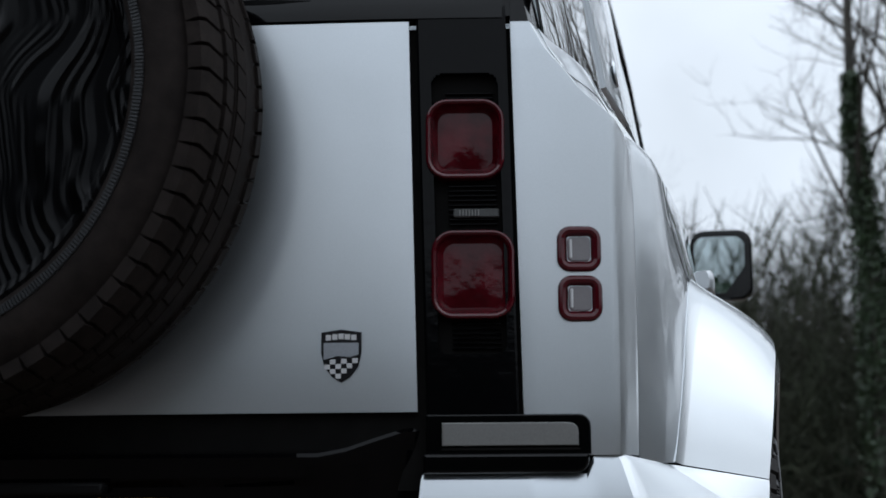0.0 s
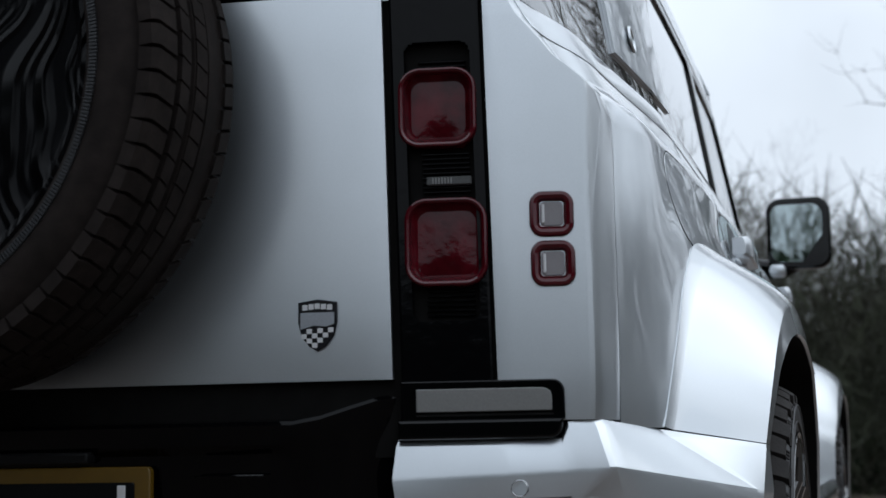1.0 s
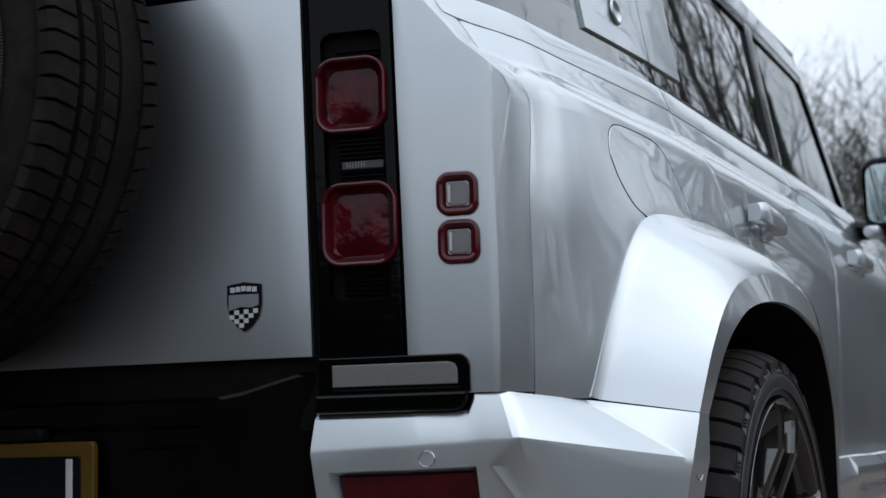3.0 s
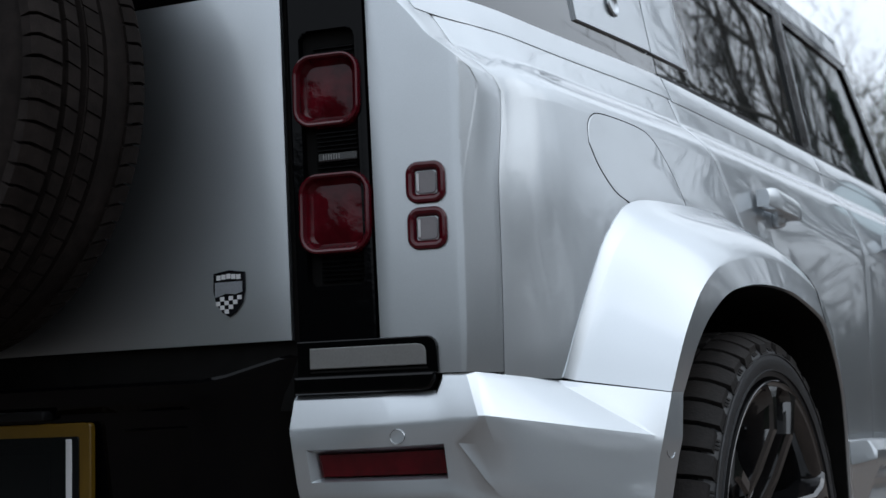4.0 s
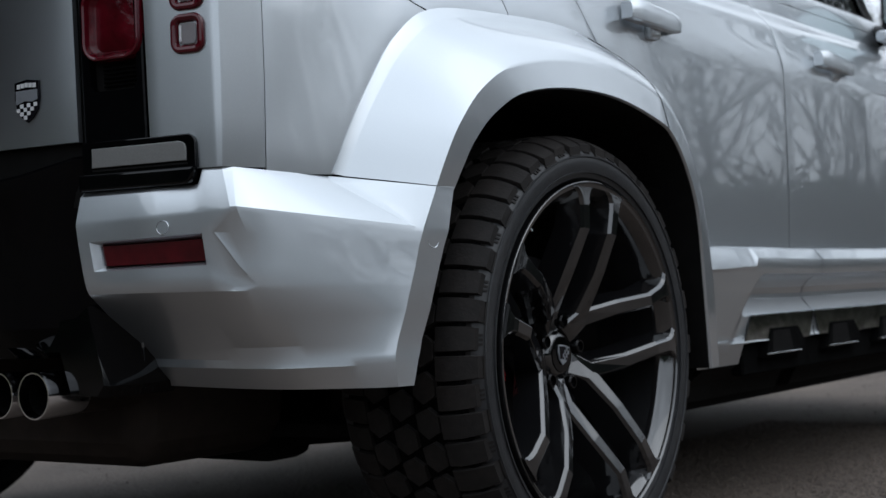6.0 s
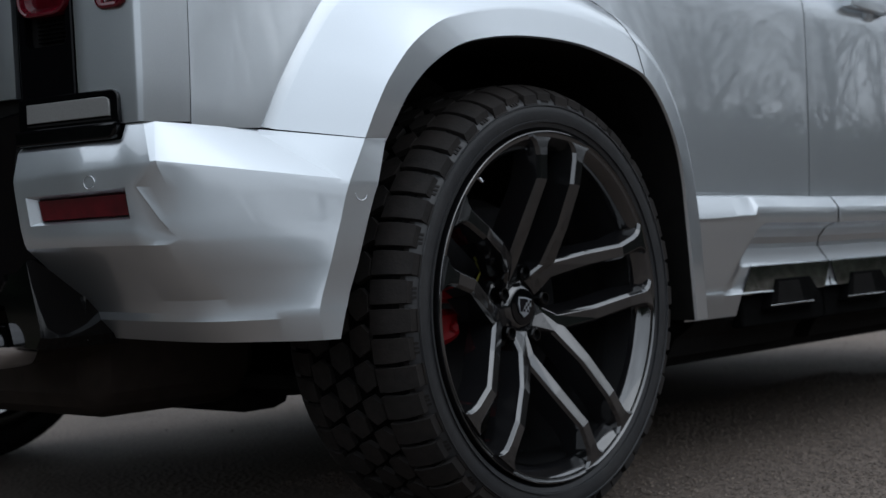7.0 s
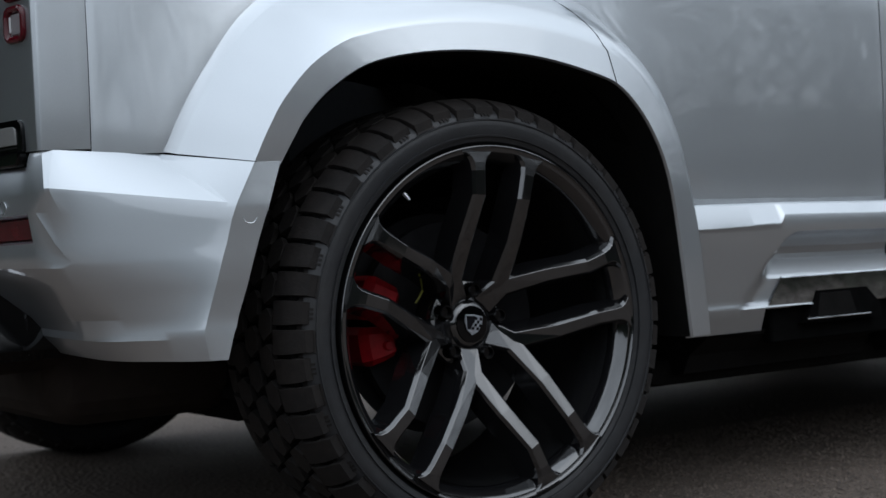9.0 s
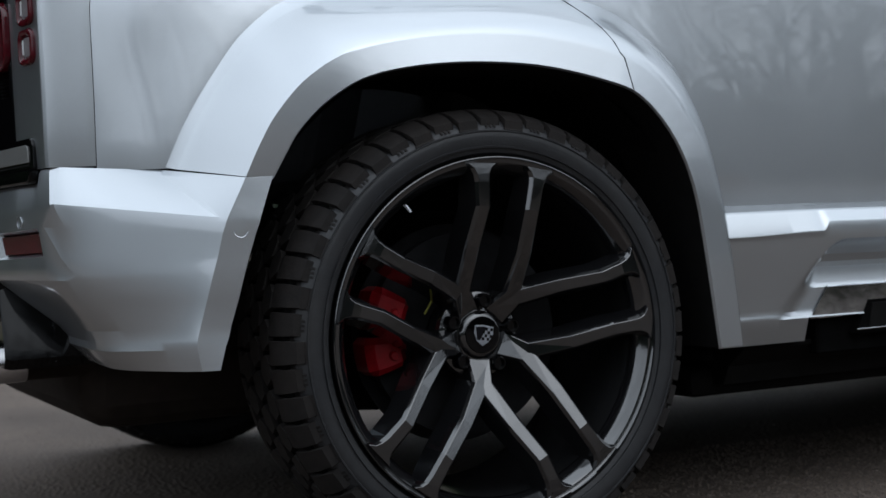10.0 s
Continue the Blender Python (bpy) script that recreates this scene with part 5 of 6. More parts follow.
    lathe_x([(-0.0010, 0.3655), (0.0016, 0.3645), (0.0016, 0.3625), (-0.001, 0.3615)], 96, bm)
    lathe_x([(-0.004, 0.3375), (0.0012, 0.3365), (0.0006, 0.3335), (-0.006, 0.3325)], 96, bm)
    bmesh.ops.recalc_face_normals(bm, faces=bm.faces[:])
    return bm, tread


def spoke_arm(sgn, phi):
    """One straight-edged arm of a V spoke about the x axis; phi is the V's direction, clockwise from up as seen from outside."""
    # radius, sideways offset from the V's middle, height of the face, half width, depth
    pts = [(0.046, 0.000, -0.084, 0.0210, 0.030), (0.090, 0.0035, -0.062, 0.0135, 0.050), (0.160, 0.046, -0.026, 0.0108, 0.058), (0.232, 0.0935, 0.0035, 0.0098, 0.058),
           (0.275, 0.1150, 0.0050, 0.0105, 0.050), (0.289, 0.1215, 0.0046, 0.0125, 0.042), (0.299, 0.1265, 0.0038, 0.0175, 0.036), (0.307, 0.1305, 0.0030, 0.0280, 0.032)]
    rows = []
    for r, t, x, hw, dp in pts:
        rows.append((math.sqrt(r * r - t * t), sgn * t, x, hw, dp))
    bm = bmesh.new()
    rings = []
    for i, (u, t, x, hw, dp) in enumerate(rows):
        # mitre direction at the bend
        dirs = []
        for a, b in ((i - 1, i), (i, i + 1)):
            if a >= 0 and b < len(rows):
                dirs.append(Vector((rows[b][0] - rows[a][0], rows[b][1] - rows[a][1])).normalized())
        d = sum(dirs, Vector((0, 0))).normalized()
        nu, nt = -d.y, d.x
        ring = []
        cut = min(0.0045, dp * 0.2)
        for off, dx in ((-hw - cut - 0.010, -dp), (-hw - cut, -cut * 1.4), (-hw, -0.0006), (-hw + 0.0012, 0.0), (hw - 0.0012, 0.0), (hw, -0.0006), (hw + cut, -cut * 1.4), (hw + cut + 0.010, -dp)):
            uu, tt = u + nu * off, t + nt * off
            rad, ang = math.hypot(uu, tt), phi + math.atan2(tt, uu)
            rad = min(rad, 0.3105)
            ring.append((x + dx, rad * math.sin(ang), rad * math.cos(ang)))
        rings.append(ring)
    loft(bm, rings, True, True)
    bmesh.ops.recalc_face_normals(bm, faces=bm.faces[:])
    return bm


V0 = 42.5


def wheel(label):
    prof = [(-0.004, 0.3185), (0.0005, 0.3178), (0.0014, 0.3163), (-0.0010, 0.3148), (-0.0022, 0.3132), (-0.0028, 0.3072), (-0.0048, 0.3052), (-0.016, 0.2945), (-0.028, 0.2885), (-0.070, 0.2860), (-0.12, 0.2850), (-0.24, 0.286), (-0.285, 0.300), (-0.29, 0.318),
            (-0.28, 0.320), (-0.24, 0.296), (-0.10, 0.298), (-0.03, 0.314)]
    w = part("wheel", lathe_x(prof, 120, closed=True), RIM_BLACK, None, label, sharp=35)
    inner = lathe_x([(-0.036, 0.2862), (-0.085, 0.2842), (-0.12, 0.2835), (-0.24, 0.2835), (-0.268, 0.2815), (-0.288, 0.2825), (-0.2945, 0.288), (-0.2965, 0.298), (-0.2955, 0.318)], 96)
    bmesh.ops.recalc_face_normals(inner, faces=inner.faces[:])
    part("barrel", inner, BARREL, w, "dusty dark inner barrel")
    carcass, tread = tyre_mesh()
    part("tyre", carcass, RUBBER, w, "black all-terrain tyre with chunky shoulder lugs", sharp=30)
    tagged(part("tread", tread, TREAD, w, sharp=30), kind="stuff")
    # black band under the tread blocks, the grooves' shade put into its colour
    part("groove_shade", lathe_x([(-0.278, 0.380), (-0.268, 0.396), (-0.150, 0.3995), (-0.032, 0.396), (-0.024, 0.388)], 96), SOOT_SHADE_BLACK, w)
    hubm = lathe_x([(-0.15, 0.0), (-0.15, 0.075), (-0.105, 0.082), (-0.097, 0.078), (-0.091, 0.060), (-0.088, 0.044), (-0.082, 0.040), (-0.079, 0.035), (-0.078, 0.0)], 48)
    part("hub", hubm, RIM_BLACK, w, sharp=30)
    for k in range(5):
        phi = radians(V0 + 72 * k)
        for sgn in (1, -1):
            part("spoke", spoke_arm(sgn, phi), RIM_BLACK, w, smooth=False)
        ang = phi + radians(36)
        nut = lathe_x([(-0.095, 0.0135), (-0.0745, 0.0135), (-0.0715, 0.0115), (-0.0715, 0.0095), (-0.078, 0.009), (-0.078, 0.0)], 20)
        nut.transform(Matrix.Translation((0, 0.062 * math.sin(ang), 0.062 * math.cos(ang))))
        part("wheel_nut", nut, GLOSS_BLACK, w, sharp=30)
    cap = lathe_x([(-0.080, 0.034), (-0.0765, 0.033), (-0.075, 0.0)], 32)
    cp = part("centre_cap", cap, GLOSS_BLACK, w)
    # shield mark on the cap
    o = [(-0.019, 0.016), (0, 0.018), (0.019, 0.016), (0.019, 0.002), (0.012, -0.012), (0, -0.020), (-0.012, -0.012), (-0.019, 0.002)]
    fm = Matrix(((0, 0, 1, -0.0725), (1, 0, 0, 0), (0, 1, 0, 0), (0, 0, 0, 1))) @ pose(0, 0, 0, 0, 0, -10)
    part("shield", prism(o, 0.002, fm, 0.0006), BADGE_SILVER, w)
    for i in range(4):
        for j in range(4):
            if (i + j) % 2:
                x, y = 0.002 + (i - 0.5) * 0.0052, 0.011 - j * 0.006
                part("chequer", prism([(x - 0.0024, y - 0.0026), (x + 0.0024, y - 0.0026), (x + 0.0024, y + 0.0026), (x - 0.0024, y + 0.0026)], 0.0006, fm @ pose(0, 0, 0.0005)), BADGE_DARK, w)
    part("bar", prism([(-0.017, 0.013), (0, 0.015), (0.004, 0.014), (-0.006, -0.010), (-0.012, -0.010)], 0.0006, fm @ pose(0, 0, 0.0005)), BADGE_DARK, w)
    # valve, weight pads
    av = radians(327)
    part("valve", tube([(-0.045, 0.292 * math.sin(av), 0.292 * math.cos(av)), (-0.038, 0.270 * math.sin(av), 0.270 * math.cos(av))], [0.005, 0.003], 8), SKIRT_GREY, w)
    return w


def brakes(parent, side, y):
    d = lathe_x([(-0.175, 0.06), (-0.155, 0.075), (-0.150, 0.188), (-0.172, 0.188), (-0.178, 0.08)], 64, closed=True)
    d.transform(pose(side * HUB_X, y, HUB_Z, 0, 0, 0 if side > 0 else 180))
    dk = part("brake_disc", d, DISC, parent, sharp=30)
    plate = lathe_x([(-0.235, 0.03), (-0.232, 0.10), (-0.205, 0.125), (-0.200, 0.205), (-0.196, 0.205), (-0.200, 0.12), (-0.228, 0.095), (-0.230, 0.03)], 48, closed=True)
    plate.transform(pose(side * HUB_X, y, HUB_Z, 0, 0, 0 if side > 0 else 180))
    part("splash_shield", plate, DISC, dk, sharp=30)
    # twin-lobed caliper towards the back
    bm = bmesh.new()
    for a0, a1 in ((252, 272), (276, 299)):
        rings = []
        for k in range(7):
            a = radians(a0 + (a1 - a0) * k / 6)
            e = 0.010 * (k in (0, 6))
            rings.append([(x, r * math.sin(a), r * math.cos(a)) for x, r in ((-0.18, 0.135 + e), (-0.125 - e, 0.135 + e), (-0.108 - e, 0.150), (-0.106 - e, 0.175), (-0.110 - e, 0.198), (-0.125 - e, 0.212 - e), (-0.18, 0.212 - e))])
        loft(bm, rings, True, True)
    for a in (258, 284):
        bo = lathe_x([(-0.12, 0.009), (-0.102, 0.009), (-0.099, 0.007), (-0.099, 0.0)], 12)
        bo.transform(Matrix.Translation((0, 0.166 * math.sin(radians(a + 3)), 0.166 * math.cos(radians(a + 3)))))
        join(bm, bo)
    bmesh.ops.recalc_face_normals(bm, faces=bm.faces[:])
    bm.transform(pose(side * HUB_X, y, HUB_Z) @ (Matrix.Identity(4) if side > 0 else Matrix.Diagonal((-1, 1, 1, 1))))
    if side < 0:
        bmesh.ops.reverse_faces(bm, faces=bm.faces[:])
    part("brake_caliper", bm, CALIPER, dk, "red brake caliper")
    lead = catmull([(1.000, y - 0.098, 0.452), (1.003, y - 0.092, 0.462), (1.004, y - 0.084, 0.474), (1.002, y - 0.072, 0.481)], 8)
    part("sensor_lead", tube([(side * p.x, p.y, p.z) for p in lead], 0.0021, 8), LEAD_YELLOW, dk, "short yellow-green sensor lead")


base_wheel = wheel("gloss black five-spoke alloy wheel")
for side, y in ((1, HUB_Y), (-1, HUB_Y), (1, HUB_Y + WHEELBASE), (-1, HUB_Y + WHEELBASE)):
    m = pose(side * HUB_X, y, HUB_Z, 0, 0, 0 if side > 0 else 180)
    if (side, y) == (1, HUB_Y):
        w = base_wheel
        w.matrix_basis = m
    else:
        w = copy_thing(base_wheel, m)
    w.parent = car
    brakes(car, side, y)


# ---------- spare wheel on the tailgate ----------
def spare():
    R, w = 0.403, 0.245
    prof = [(-w, 0.30), (-w + 0.004, 0.335), (-w + 0.012, 0.372), (-w + 0.030, R - 0.006), (-w + 0.045, R), (-w + 0.095, R + 0.003), (-w + 0.098, R - 0.007), (-w + 0.106, R - 0.007), (-w + 0.109, R + 0.004),
            (-0.105, R + 0.0045), (-0.102, R - 0.006), (-0.094, R - 0.006), (-0.091, R + 0.004), (-0.067, R + 0.002), (-0.064, R - 0.007), (-0.056, R - 0.007), (-0.053, R), (-0.035, R - 0.004),
            (-0.016, R - 0.022), (-0.004, 0.362), (0, 0.345), (-0.002, 0.320), (-0.012, 0.300), (-0.05, 0.295), (-0.20, 0.295)]
    bm = lathe_x(prof, 128, closed=True)
    verts, faces = [], []
    n = 82
    st = 2 * math.pi / n
    for i in range(n):
        a = i * st
        for xa, xb, r, sw in ((-0.004, -0.056, 0.0, 0.012), (-w + 0.008, -w + 0.05, 0.0, 0.010)):
            base = len(verts)
            # a shoulder rib between two cross grooves
            for lift, k in ((-0.012, 0.470), (0.0050, 0.415)):
                for x, da in ((xa - 0.002, -k + 0.06), (xa + (xb - xa) * 0.30, -k), (xb, -k + 0.22), (xb, k + 0.22), (xa + (xb - xa) * 0.30, k), (xa - 0.002, k + 0.06)):
                    edge = abs(x + w / 2) / (w / 2)
                    rr = R + lift - 0.052 * max(0, edge - 0.66) ** 1.4
                    verts.append((x, rr * math.sin(a + da * st), rr * math.cos(a + da * st)))
            faces.append(tuple(base + 6 + k for k in range(6)))
            faces.extend([(base + k, base + (k + 1) % 6, base + 6 + (k + 1) % 6, base + 6 + k) for k in range(6)])
        for x0, x1 in ((-0.066, -0.090), (-0.107, -0.137)):
            base = len(verts)
            for lift, k in ((-0.006, 0.485), (0.0070, 0.450)):
                for x, da in ((x0, -k), (x1, -k + 0.22), (x1, k + 0.22), (x0, k)):
                    verts.append((x, (R + lift) * math.sin(a + da * st), (R + lift) * math.cos(a + da * st)))
            faces.append((base + 4, base + 5, base + 6, base + 7))
            faces.extend([(base + k, base + (k + 1) % 4, base + 4 + (k + 1) % 4, base + 4 + k) for k in range(4)])
    me = bpy.data.meshes.new("scratch")
    me.from_pydata(verts, [], faces)
    tread = bmesh.new()
    tread.from_mesh(me)
    bpy.data.meshes.remove(me)
    bmesh.ops.recalc_face_normals(bm, faces=bm.faces[:])
    m = pose(SPARE[0], SPARE[1], SPARE[2], 0, 0, -90)
    bm.transform(m)
    sp = part("spare_wheel", bm, SPARE_RUBBER, car, "tailgate-mounted spare wheel with a black cover", sharp=30)
    bmesh.ops.recalc_face_normals(tread, faces=tread.faces[:])
    tread.transform(m)
    tagged(part("tread", tread, SPARE_RUBBER, sp, sharp=30), kind="stuff")
    # ribbed band and wrinkled cover in the middle
    cov = lathe_x([(-0.060, 0.318), (-0.010, 0.317), (-0.004, 0.306), (-0.016, 0.292), (-0.022, 0.26), (-0.018, 0.16), (-0.014, 0.06), (-0.014, 0.0)], 96)
    bmesh.ops.recalc_face_normals(cov, faces=cov.faces[:])
    cov.transform(m)
    part("cover", cov, VINYL, sp, "wrinkled glossy black cover")
    band = bmesh.new()
    vv, ff = [], []
    for i in range(460):
        a = 2 * math.pi * i / 460
        b0 = len(vv)
        for lift, k in ((-0.004, 0.0054), (0.0010, 0.0042)):
            for r, da in ((0.3185, -k), (0.329, -k), (0.329, k), (0.3185, k)):
                vv.append((0.0005 + lift, r * math.sin(a + da), r * math.cos(a + da)))
        ff.append((b0 + 4, b0 + 5, b0 + 6, b0 + 7))
        ff.extend([(b0 + k, b0 + (k + 1) % 4, b0 + 4 + (k + 1) % 4, b0 + 4 + k) for k in range(4)])
    me = bpy.data.meshes.new("scratch")
    me.from_pydata(vv, [], ff)
    band.from_mesh(me)
    bpy.data.meshes.remove(me)
    bmesh.ops.recalc_face_normals(band, faces=band.faces[:])
    band.transform(m)
    part("ribbed_band", band, BAND_GREY, sp)
    kn = bmesh.new()
    bmesh.ops.create_uvsphere(kn, u_segments=16, v_segments=10, radius=0.014)
    kn.transform(m @ pose(0.012, 0.11, 0.20))
    part("lock_knob", kn, CHROME, sp)
    br = lathe_x([(-0.30, 0.16), (-0.20, 0.12), (-0.05, 0.12)], 32)
    br.transform(m)
    part("carrier", br, SATIN_BLACK, sp)


SPARE = (0.037, -0.345, 1.19)
spare()


# ---------- trees and undergrowth ----------
def branchy_tree(seed, height, lean=0.04, girth=0.16, forks=6, depth=4, limb=0.40, reach=0.78, low=0.30):
    """Trunk points and limb strokes of a bare winter tree."""
    rnd = random.Random(seed)
    strokes = []

    def grow(p, d, length, r, level):
        n = 5 if level < 2 else 3
        pts, rs = [p.copy()], [r]
        for k in range(n):
            d = (d + Vector((rnd.uniform(-1, 1), rnd.uniform(-1, 1), rnd.uniform(-0.5, 0.9))) * (0.10 + 0.06 * level)).normalized()
            p = p + d * length / n
            pts.append(p.copy())
            rs.append(r * (1 - 0.75 * (k + 1) / n))
        strokes.append((level, pts, rs))
        if level >= depth:
            return
        m = forks if level == 0 else rnd.choice((3, 4, 4, 5))
        for k in range(m):
            f = rnd.uniform(low if level == 0 else 0.2, 1.0)
            i = min(int(f * n), n - 1)
            q = pts[i].lerp(pts[i + 1], f * n - i)
            side = Vector((rnd.uniform(-1, 1), rnd.uniform(-1, 1), rnd.uniform(-0.1, 0.8))).normalized()
            dd = (d * 0.55 + side * 0.85).normalized()
            grow(q, dd, length * rnd.uniform(0.38, 0.62) * (reach if level == 0 else 1), max(rs[i] * (limb if level == 0 else 0.55), 0.004), level + 1)

    grow(Vector((0, 0, -0.1)), Vector((rnd.uniform(-lean, lean), rnd.uniform(-lean, lean), 1)).normalized(), height * 0.82, girth, 0)
    return strokes


def stroke_mesh(strokes, segs):
    verts, faces = [], []
    for pts, rs in strokes:
        base = len(verts)
        for i, p in enumerate(pts):
            d = (pts[min(i + 1, len(pts) - 1)] - pts[max(i - 1, 0)]).normalized()
            x = d.cross(Vector((0.3, 0.2, 0.93))).normalized()
            y = d.cross(x)
            for k in range(segs):
                a = 2 * math.pi * k / segs
                verts.append(tuple(p + (x * math.cos(a) + y * math.sin(a)) * rs[i]))
        for i in range(len(pts) - 1):
            for k in range(segs):
                j = (k + 1) % segs
                faces.append((base + i * segs + k, base + i * segs + j, base + (i + 1) * segs + j, base + (i + 1) * segs + k))
    return verts, faces


def make_tree(seed, height, girth, label, ivy=0.0, forks=8, depth=4, limb=0.40, reach=0.78, low=0.30):
    t = thing("bare_tree", label, "tree", "bare trees round the yard")
    st = branchy_tree(seed, height, girth=girth, forks=forks, depth=depth, limb=limb, reach=reach, low=low)
    v, f = stroke_mesh([(p, r) for l, p, r in st if l == 0], 12)
    raw("trunk", v, f, BARK, t, smooth=True)
    v, f = stroke_mesh([(p, r) for l, p, r in st if l in (1, 2)], 5)
    raw("scaffold", v, f, BARK, t, smooth=True)
    v, f = stroke_mesh([(p, r) for l, p, r in st if l > 2], 3)
    cr = raw("crown", v, f, TWIG, t)
    if ivy:
        rnd = random.Random(seed + 50)
        lv, lf = [], []
        trunk = [p for l, p, r in st if l == 0][0]
        rad = [r for l, p, r in st if l == 0][0]
        for k in range(9000):
            z = ivy * rnd.random() ** 0.8
            i = min(int(z / height / 0.82 * 5), 4)
            c = trunk[i].lerp(trunk[i + 1], min(1, z / height / 0.82 * 5 - i))
            spread = rad[i] * 1.0 + rnd.random() ** 2 * (0.18 * (1 - z / ivy) + 0.07)
            a = rnd.uniform(0, 2 * math.pi)
            p = Vector((c.x + spread * math.cos(a), c.y + spread * math.sin(a), z))
            d1 = Vector((rnd.uniform(-1, 1), rnd.uniform(-1, 1), rnd.uniform(-1, 1))).normalized() * 0.035
            d2 = d1.cross(Vector((rnd.uniform(-1, 1), rnd.uniform(-1, 1), rnd.uniform(-1, 1))).normalized())
            b = len(lv)
            lv += [tuple(p - d1), tuple(p + d2 * 0.8), tuple(p + d1), tuple(p - d2 * 0.8)]
            lf.append((b, b + 1, b + 2, b + 3))
        raw("ivy", lv, lf, IVY, t, "dark green climbing ivy")
    return t


kinds = [make_tree(11, 11.0, 0.15, "tall bare winter tree with ivy up its trunk", ivy=6.2, forks=16, limb=0.36, reach=0.62),
         make_tree(23, 9.0, 0.12, "bare grey-brown winter tree", forks=10),
         make_tree(37, 12.5, 0.17, "tall bare grey-brown winter tree", forks=10, limb=0.55),
         make_tree(41, 7.5, 0.08, "slender bare winter tree", forks=11),
         make_tree(59, 10.0, 0.13, "bare winter tree with a spreading crown", forks=12, limb=0.55),
         make_tree(67, 6.8, 0.085, "low-branched bare winter tree", forks=15, limb=0.62, reach=0.95, low=0.06),
         make_tree(71, 6.0, 0.075, "bushy bare winter tree branching from the ground", forks=17, limb=0.66, reach=1.05, low=0.03)]
rnd = random.Random(5)
# named trees ahead of the car, then a loose ring about the yard
kinds[0].matrix_basis = pose(3.14, 18.0, 0, 0, 0, 130)
spots = [(1, 1.9, 27.0, 0.36), (4, 5.6, 24.0, 0.7), (2, 9.6, 26.0, 0.75), (3, 4.6, 21.5, 0.62),
         (1, 0.3, 26.0, 0.42), (4, -1.8, 26.0, 0.66), (1, -3.6, 25.0, 0.80), (4, 2.4, 29.0, 0.62), (1, 4.1, 24.5, 0.72)]
for k in range(72):
    a = radians(k * 360 / 72 + rnd.uniform(-3, 3))
    r = rnd.uniform(15, 30)
    x, y = 1.5 + r * math.sin(a), 1.0 + r * math.cos(a)
    deg = math.degrees(a) % 360
    if deg < 28 or deg > 300:
        r = rnd.uniform(25, 33)
        x, y = 1.5 + r * math.sin(a), 1.0 + r * math.cos(a)
    if math.cos(a - radians(178)) > 0.50 or 12 < deg < 40:
        continue
    if 40 < deg < 135:
        continue
    size = rnd.uniform(0.85, 1.2) if 28 < deg < 52 else rnd.uniform(0.48, 0.66) if deg < 28 or deg > 300 else rnd.uniform(0.6, 0.85)
    spots.append((rnd.randrange(1, 5), x, y, size))
# low-branched trees on the side that the flank faces
for k in range(12):
    a = radians(16 + 24 * k / 11 + rnd.uniform(-1.5, 1.5))
    r = rnd.uniform(17, 27)
    spots.append((rnd.choice((5, 6, 6)), 1.5 + r * math.sin(a), 1.0 + r * math.cos(a), rnd.uniform(0.75, 1.10)))
for k in range(38):
    a = radians(41 + 72 * k / 37 + rnd.uniform(-2, 2))
    r = rnd.uniform(19, 29)
    spots.append((rnd.choice((5, 6, 3)), 1.5 + r * math.sin(a), 1.0 + r * math.cos(a), rnd.uniform(0.95, 1.45)))
for k in range(6):
    a = radians(8 + 6 * k / 5)
    r = rnd.uniform(19, 26)
    spots.append((rnd.choice((2, 4)), 1.0 + r * math.sin(a), -1.9 + r * math.cos(a), rnd.uniform(0.85, 1.1)))
for k in range(16):
    a = radians(128 + 108 * k / 15 + rnd.uniform(-3, 3))
    r = rnd.uniform(30, 42)
    spots.append((rnd.choice((5, 6, 3)), 1.5 + r * math.sin(a), 1.0 + r * math.cos(a), rnd.uniform(0.5, 0.75)))
first = set()
for i, x, y, s in spots:
    m = pose(x, y, 0, 0, 0, rnd.uniform(0, 360)) @ Matrix.Scale(s, 4)
    if i not in first:
        first.add(i)
        kinds[i].matrix_basis = m
    else:
        c = copy_thing(kinds[i], pose(x, y, 0, 0, 0, rnd.uniform(0, 360)))
        c.scale = (s, s, s)


def undergrowth():
    rnd = random.Random(9)
    verts, faces = [], []
    for k in range(180000):
        a = rnd.uniform(-0.55, 0.40) if k % 5 < 3 else rnd.uniform(0, 2 * math.pi)
        r = rnd.uniform(19, 34)
        x, y = 1.5 + r * math.sin(a), 1 + r * math.cos(a)
        front = max(0.0, math.cos(a - 0.05)) ** 8
        top = 1.6 + (3.2 + 2.6 * front) * abs(noise.noise(Vector((x * 0.16, y * 0.16, 2)))) + rnd.uniform(0, 1.2) + 1.0 * front
        top *= 1 - 0.55 * max(0.0, math.cos(a - radians(98))) ** 2
        top *= 1 - 0.72 * smoothstep(0.16, 0.28, a % 6.2832) * (1 - smoothstep(0.75, 1.0, a % 6.2832))
        z = rnd.random() ** 1.3 * top
        p = Vector((x, y, z))
        d = Vector((rnd.uniform(-1, 1), rnd.uniform(-1, 1), rnd.uniform(0.0, 1.6))).normalized() * rnd.uniform(0.4, 1.1)
        w = d.cross(Vector((rnd.uniform(-1, 1), rnd.uniform(-1, 1), rnd.uniform(-1, 1)))).normalized() * rnd.uniform(0.005, 0.017)
        b = len(verts)
        verts += [tuple(p - w), tuple(p + w), tuple(p + d + w * 0.2), tuple(p + d - w * 0.2)]
        faces.append((b, b + 1, b + 2, b + 3))
    tagged(raw("undergrowth", verts, faces, BRUSH), "tangled brown winter undergrowth at the wood's edge", "undergrowth", kind="stuff")


undergrowth()


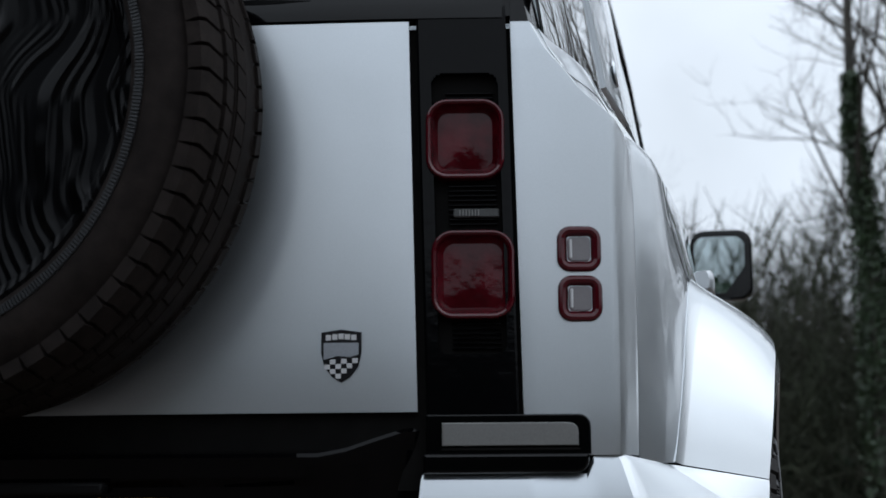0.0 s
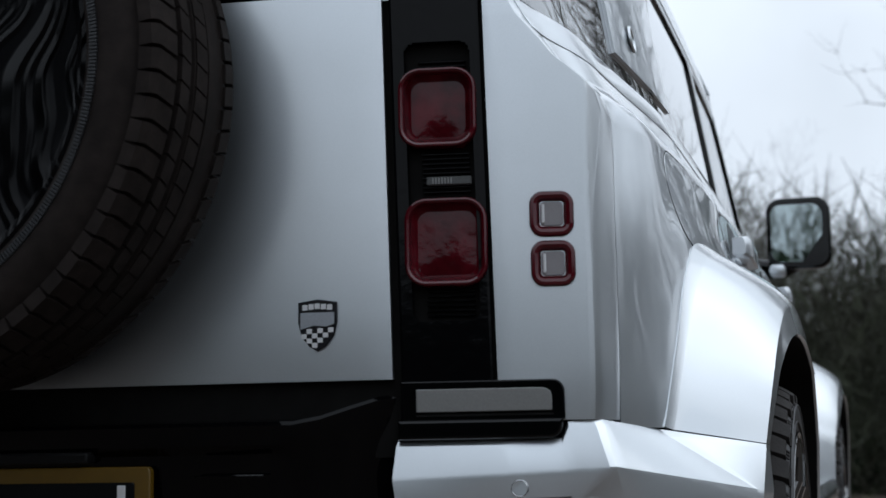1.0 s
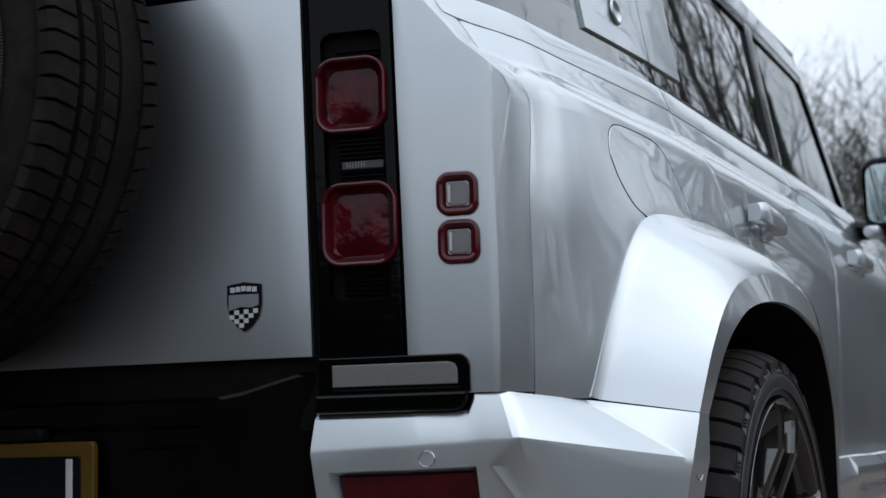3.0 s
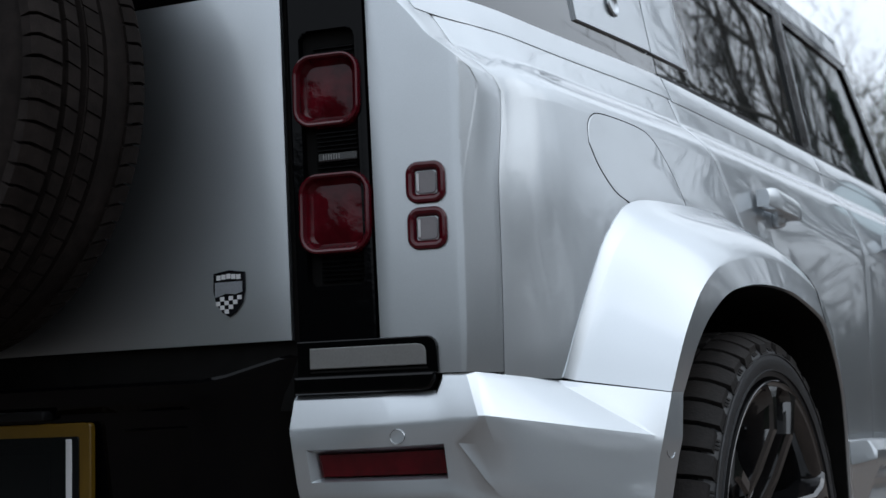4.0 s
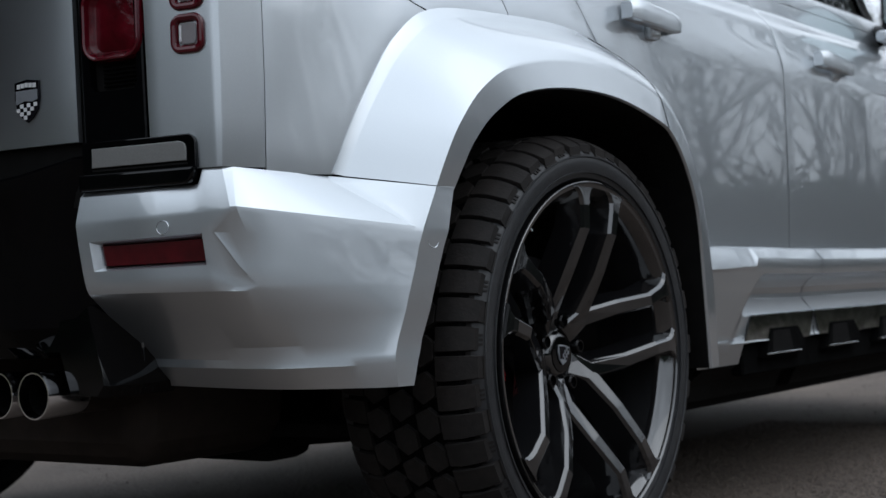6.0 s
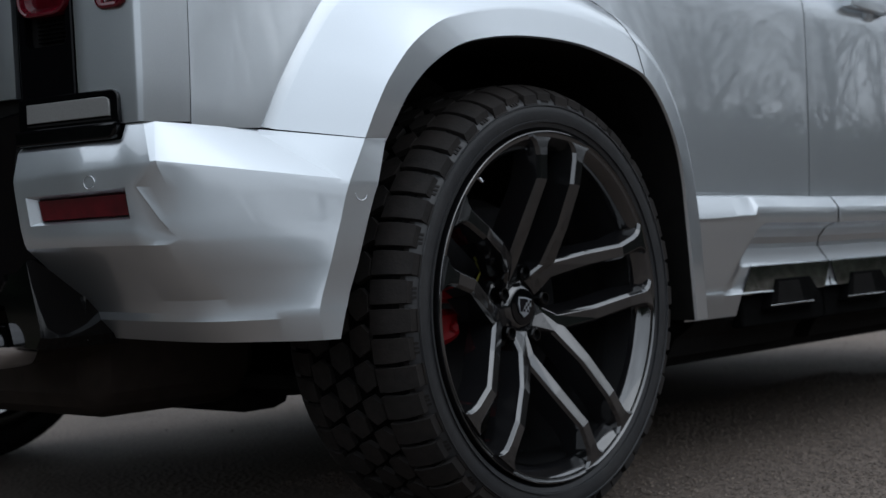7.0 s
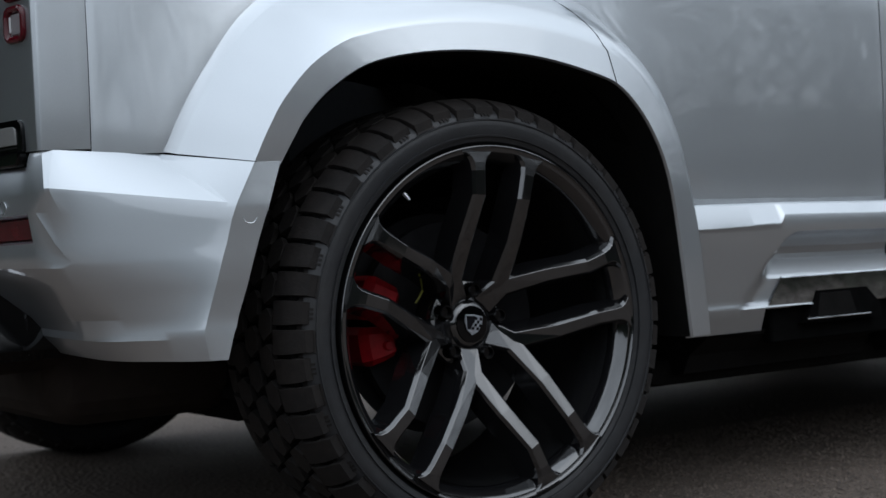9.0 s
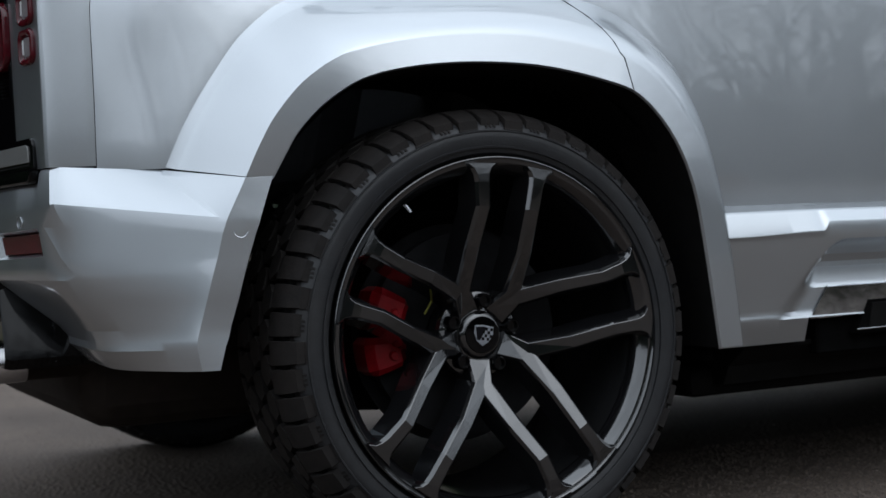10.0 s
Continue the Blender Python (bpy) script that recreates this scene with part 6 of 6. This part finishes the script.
def thicket():
    """A dense dark belt of evergreen and bramble along the open sides; behind the camera it is unseen, added to block
    low sky light.
    """
    rnd = random.Random(29)
    verts, faces = [], []
    for k in range(320000):
        a = rnd.uniform(3.3, 5.3) if k % 2 == 0 else rnd.uniform(0, 2 * math.pi)
        back = 0.5 - 0.5 * math.cos(a)
        r = 13.5 + 3.5 * rnd.random() + 7.0 * (1 - back) + 1.5 * noise.noise(Vector((math.sin(a) * 4, math.cos(a) * 4, 7)))
        x, y = 1.5 + r * math.sin(a), 1 + r * math.cos(a)
        fr = max(0.0, math.cos(a - radians(55)))
        ahead = max(0.0, math.cos(a + radians(25)))
        top = 1.7 + 0.6 * max(0.0, -math.cos(a)) ** 0.5 - 0.4 * smoothstep(0.2, 0.35, a) * (1 - smoothstep(0.75, 1.0, a)) - 0.7 * smoothstep(0.9, 1.2, a) * (1 - smoothstep(2.2, 2.6, a)) - 0.6 * smoothstep(0.55, 0.85, ahead) + 0.5 * fr ** 2 + 1.2 * noise.noise(Vector((x * 0.3, y * 0.3, 4)))
        # unseen tall stretch at left rear, added to darken the tail and ground
        turn = math.degrees(a)
        top += 4.4 * smoothstep(190, 218, turn) * (1 - smoothstep(285, 315, turn))
        z = rnd.random() * max(top, 0.6)
        p = Vector((x, y, z))
        d1 = Vector((rnd.uniform(-1, 1), rnd.uniform(-1, 1), rnd.uniform(-1, 1))).normalized() * rnd.uniform(0.06, 0.17)
        d2 = d1.cross(Vector((rnd.uniform(-1, 1), rnd.uniform(-1, 1), rnd.uniform(-1, 1))).normalized()) * 0.9
        b = len(verts)
        verts += [tuple(p - d1), tuple(p + d2), tuple(p + d1), tuple(p - d2)]
        faces.append((b, b + 1, b + 2, b + 3))
    tagged(raw("sky_blocking_thicket", verts, faces, IVY), "dense dark evergreen thicket round the yard, its unseen part added to block low sky light", "thicket", kind="stuff")


thicket()


def far_wood():
    rnd = random.Random(13)
    verts, faces = [], []
    for k in range(60000):
        a = rnd.uniform(0, 2 * math.pi)
        r = rnd.uniform(36, 60)
        x, y = r * math.sin(a), r * math.cos(a)
        top = (6 + 4 * noise.noise(Vector((x * 0.06, y * 0.06, 5)))) * (1 - 0.5 * max(0.0, math.cos(a - radians(98))) ** 2) * (1 - 0.65 * smoothstep(0.16, 0.28, a) * (1 - smoothstep(0.75, 1.0, a)))
        z = rnd.random() * top
        p = Vector((x, y, z))
        d = Vector((rnd.uniform(-0.6, 0.6), rnd.uniform(-0.6, 0.6), 1)).normalized() * rnd.uniform(0.8, 2.4)
        w = d.cross(Vector((rnd.uniform(-1, 1), rnd.uniform(-1, 1), rnd.uniform(-1, 1)))).normalized() * rnd.uniform(0.012, 0.05)
        b = len(verts)
        verts += [tuple(p - w), tuple(p + w), tuple(p + d + w * 0.2), tuple(p + d - w * 0.2)]
        faces.append((b, b + 1, b + 2, b + 3))
    tagged(raw("far_wood", verts, faces, BRUSH), "distant bare winter woodland", "woodland", kind="stuff")


far_wood()


def verge():
    rnd = random.Random(17)
    verts, faces = [], []
    for k in range(22000):
        a = rnd.uniform(0, 2 * math.pi)
        r = rnd.uniform(7.5, 20)
        x, y = r * math.sin(a), 1 + r * math.cos(a)
        if k % 4 == 0:
            x, y = rnd.uniform(-7.5, -4.0), rnd.uniform(-4, 8)
        elif x > -5.5 and abs(x) < 12 and not y > 12:
            continue
        h = rnd.uniform(0.05, 0.16)
        dx, dy = rnd.uniform(-0.06, 0.06), rnd.uniform(-0.06, 0.06)
        wx, wy = rnd.uniform(-0.02, 0.02), rnd.uniform(-0.02, 0.02)
        b = len(verts)
        verts += [(x - wx, y - wy, -0.05), (x + wx, y + wy, -0.05), (x + dx, y + dy, h)]
        faces.append((b, b + 1, b + 2))
    tagged(raw("grass_verge", verts, faces, GRASS), "short rough green grass verge beside the tarmac", "grass", kind="stuff")


verge()


def grit():
    rnd = random.Random(21)
    verts, faces = [], []
    octa = [(1, 0, 0), (-1, 0, 0), (0, 1, 0), (0, -1, 0), (0, 0, 1), (0, 0, -1)]
    tri = [(0, 2, 4), (2, 1, 4), (1, 3, 4), (3, 0, 4), (2, 0, 5), (1, 2, 5), (3, 1, 5), (0, 3, 5)]
    for k in range(52000):
        x, y = (rnd.uniform(-3.5, 2.2), rnd.uniform(-0.5, 6.5)) if k < 12000 else (rnd.uniform(0.2, 1.8), rnd.uniform(0.9, 3.6))
        if x < 0.2 and k % 5:
            continue
        s = rnd.choice((0.0015, 0.002, 0.002, 0.003, 0.003, 0.004, 0.005)) * rnd.uniform(0.7, 1.3)
        b = len(verts)
        for p in octa:
            verts.append((x + p[0] * s * rnd.uniform(0.6, 1.3), y + p[1] * s * rnd.uniform(0.6, 1.3), s * 0.3 + p[2] * s * rnd.uniform(0.5, 0.9)))
        faces += [tuple(b + i for i in t) for t in tri]
    tagged(raw("loose_grit", verts, faces, STONE), "loose pale grit and small stones on the tarmac", "grit", kind="stuff")


grit()
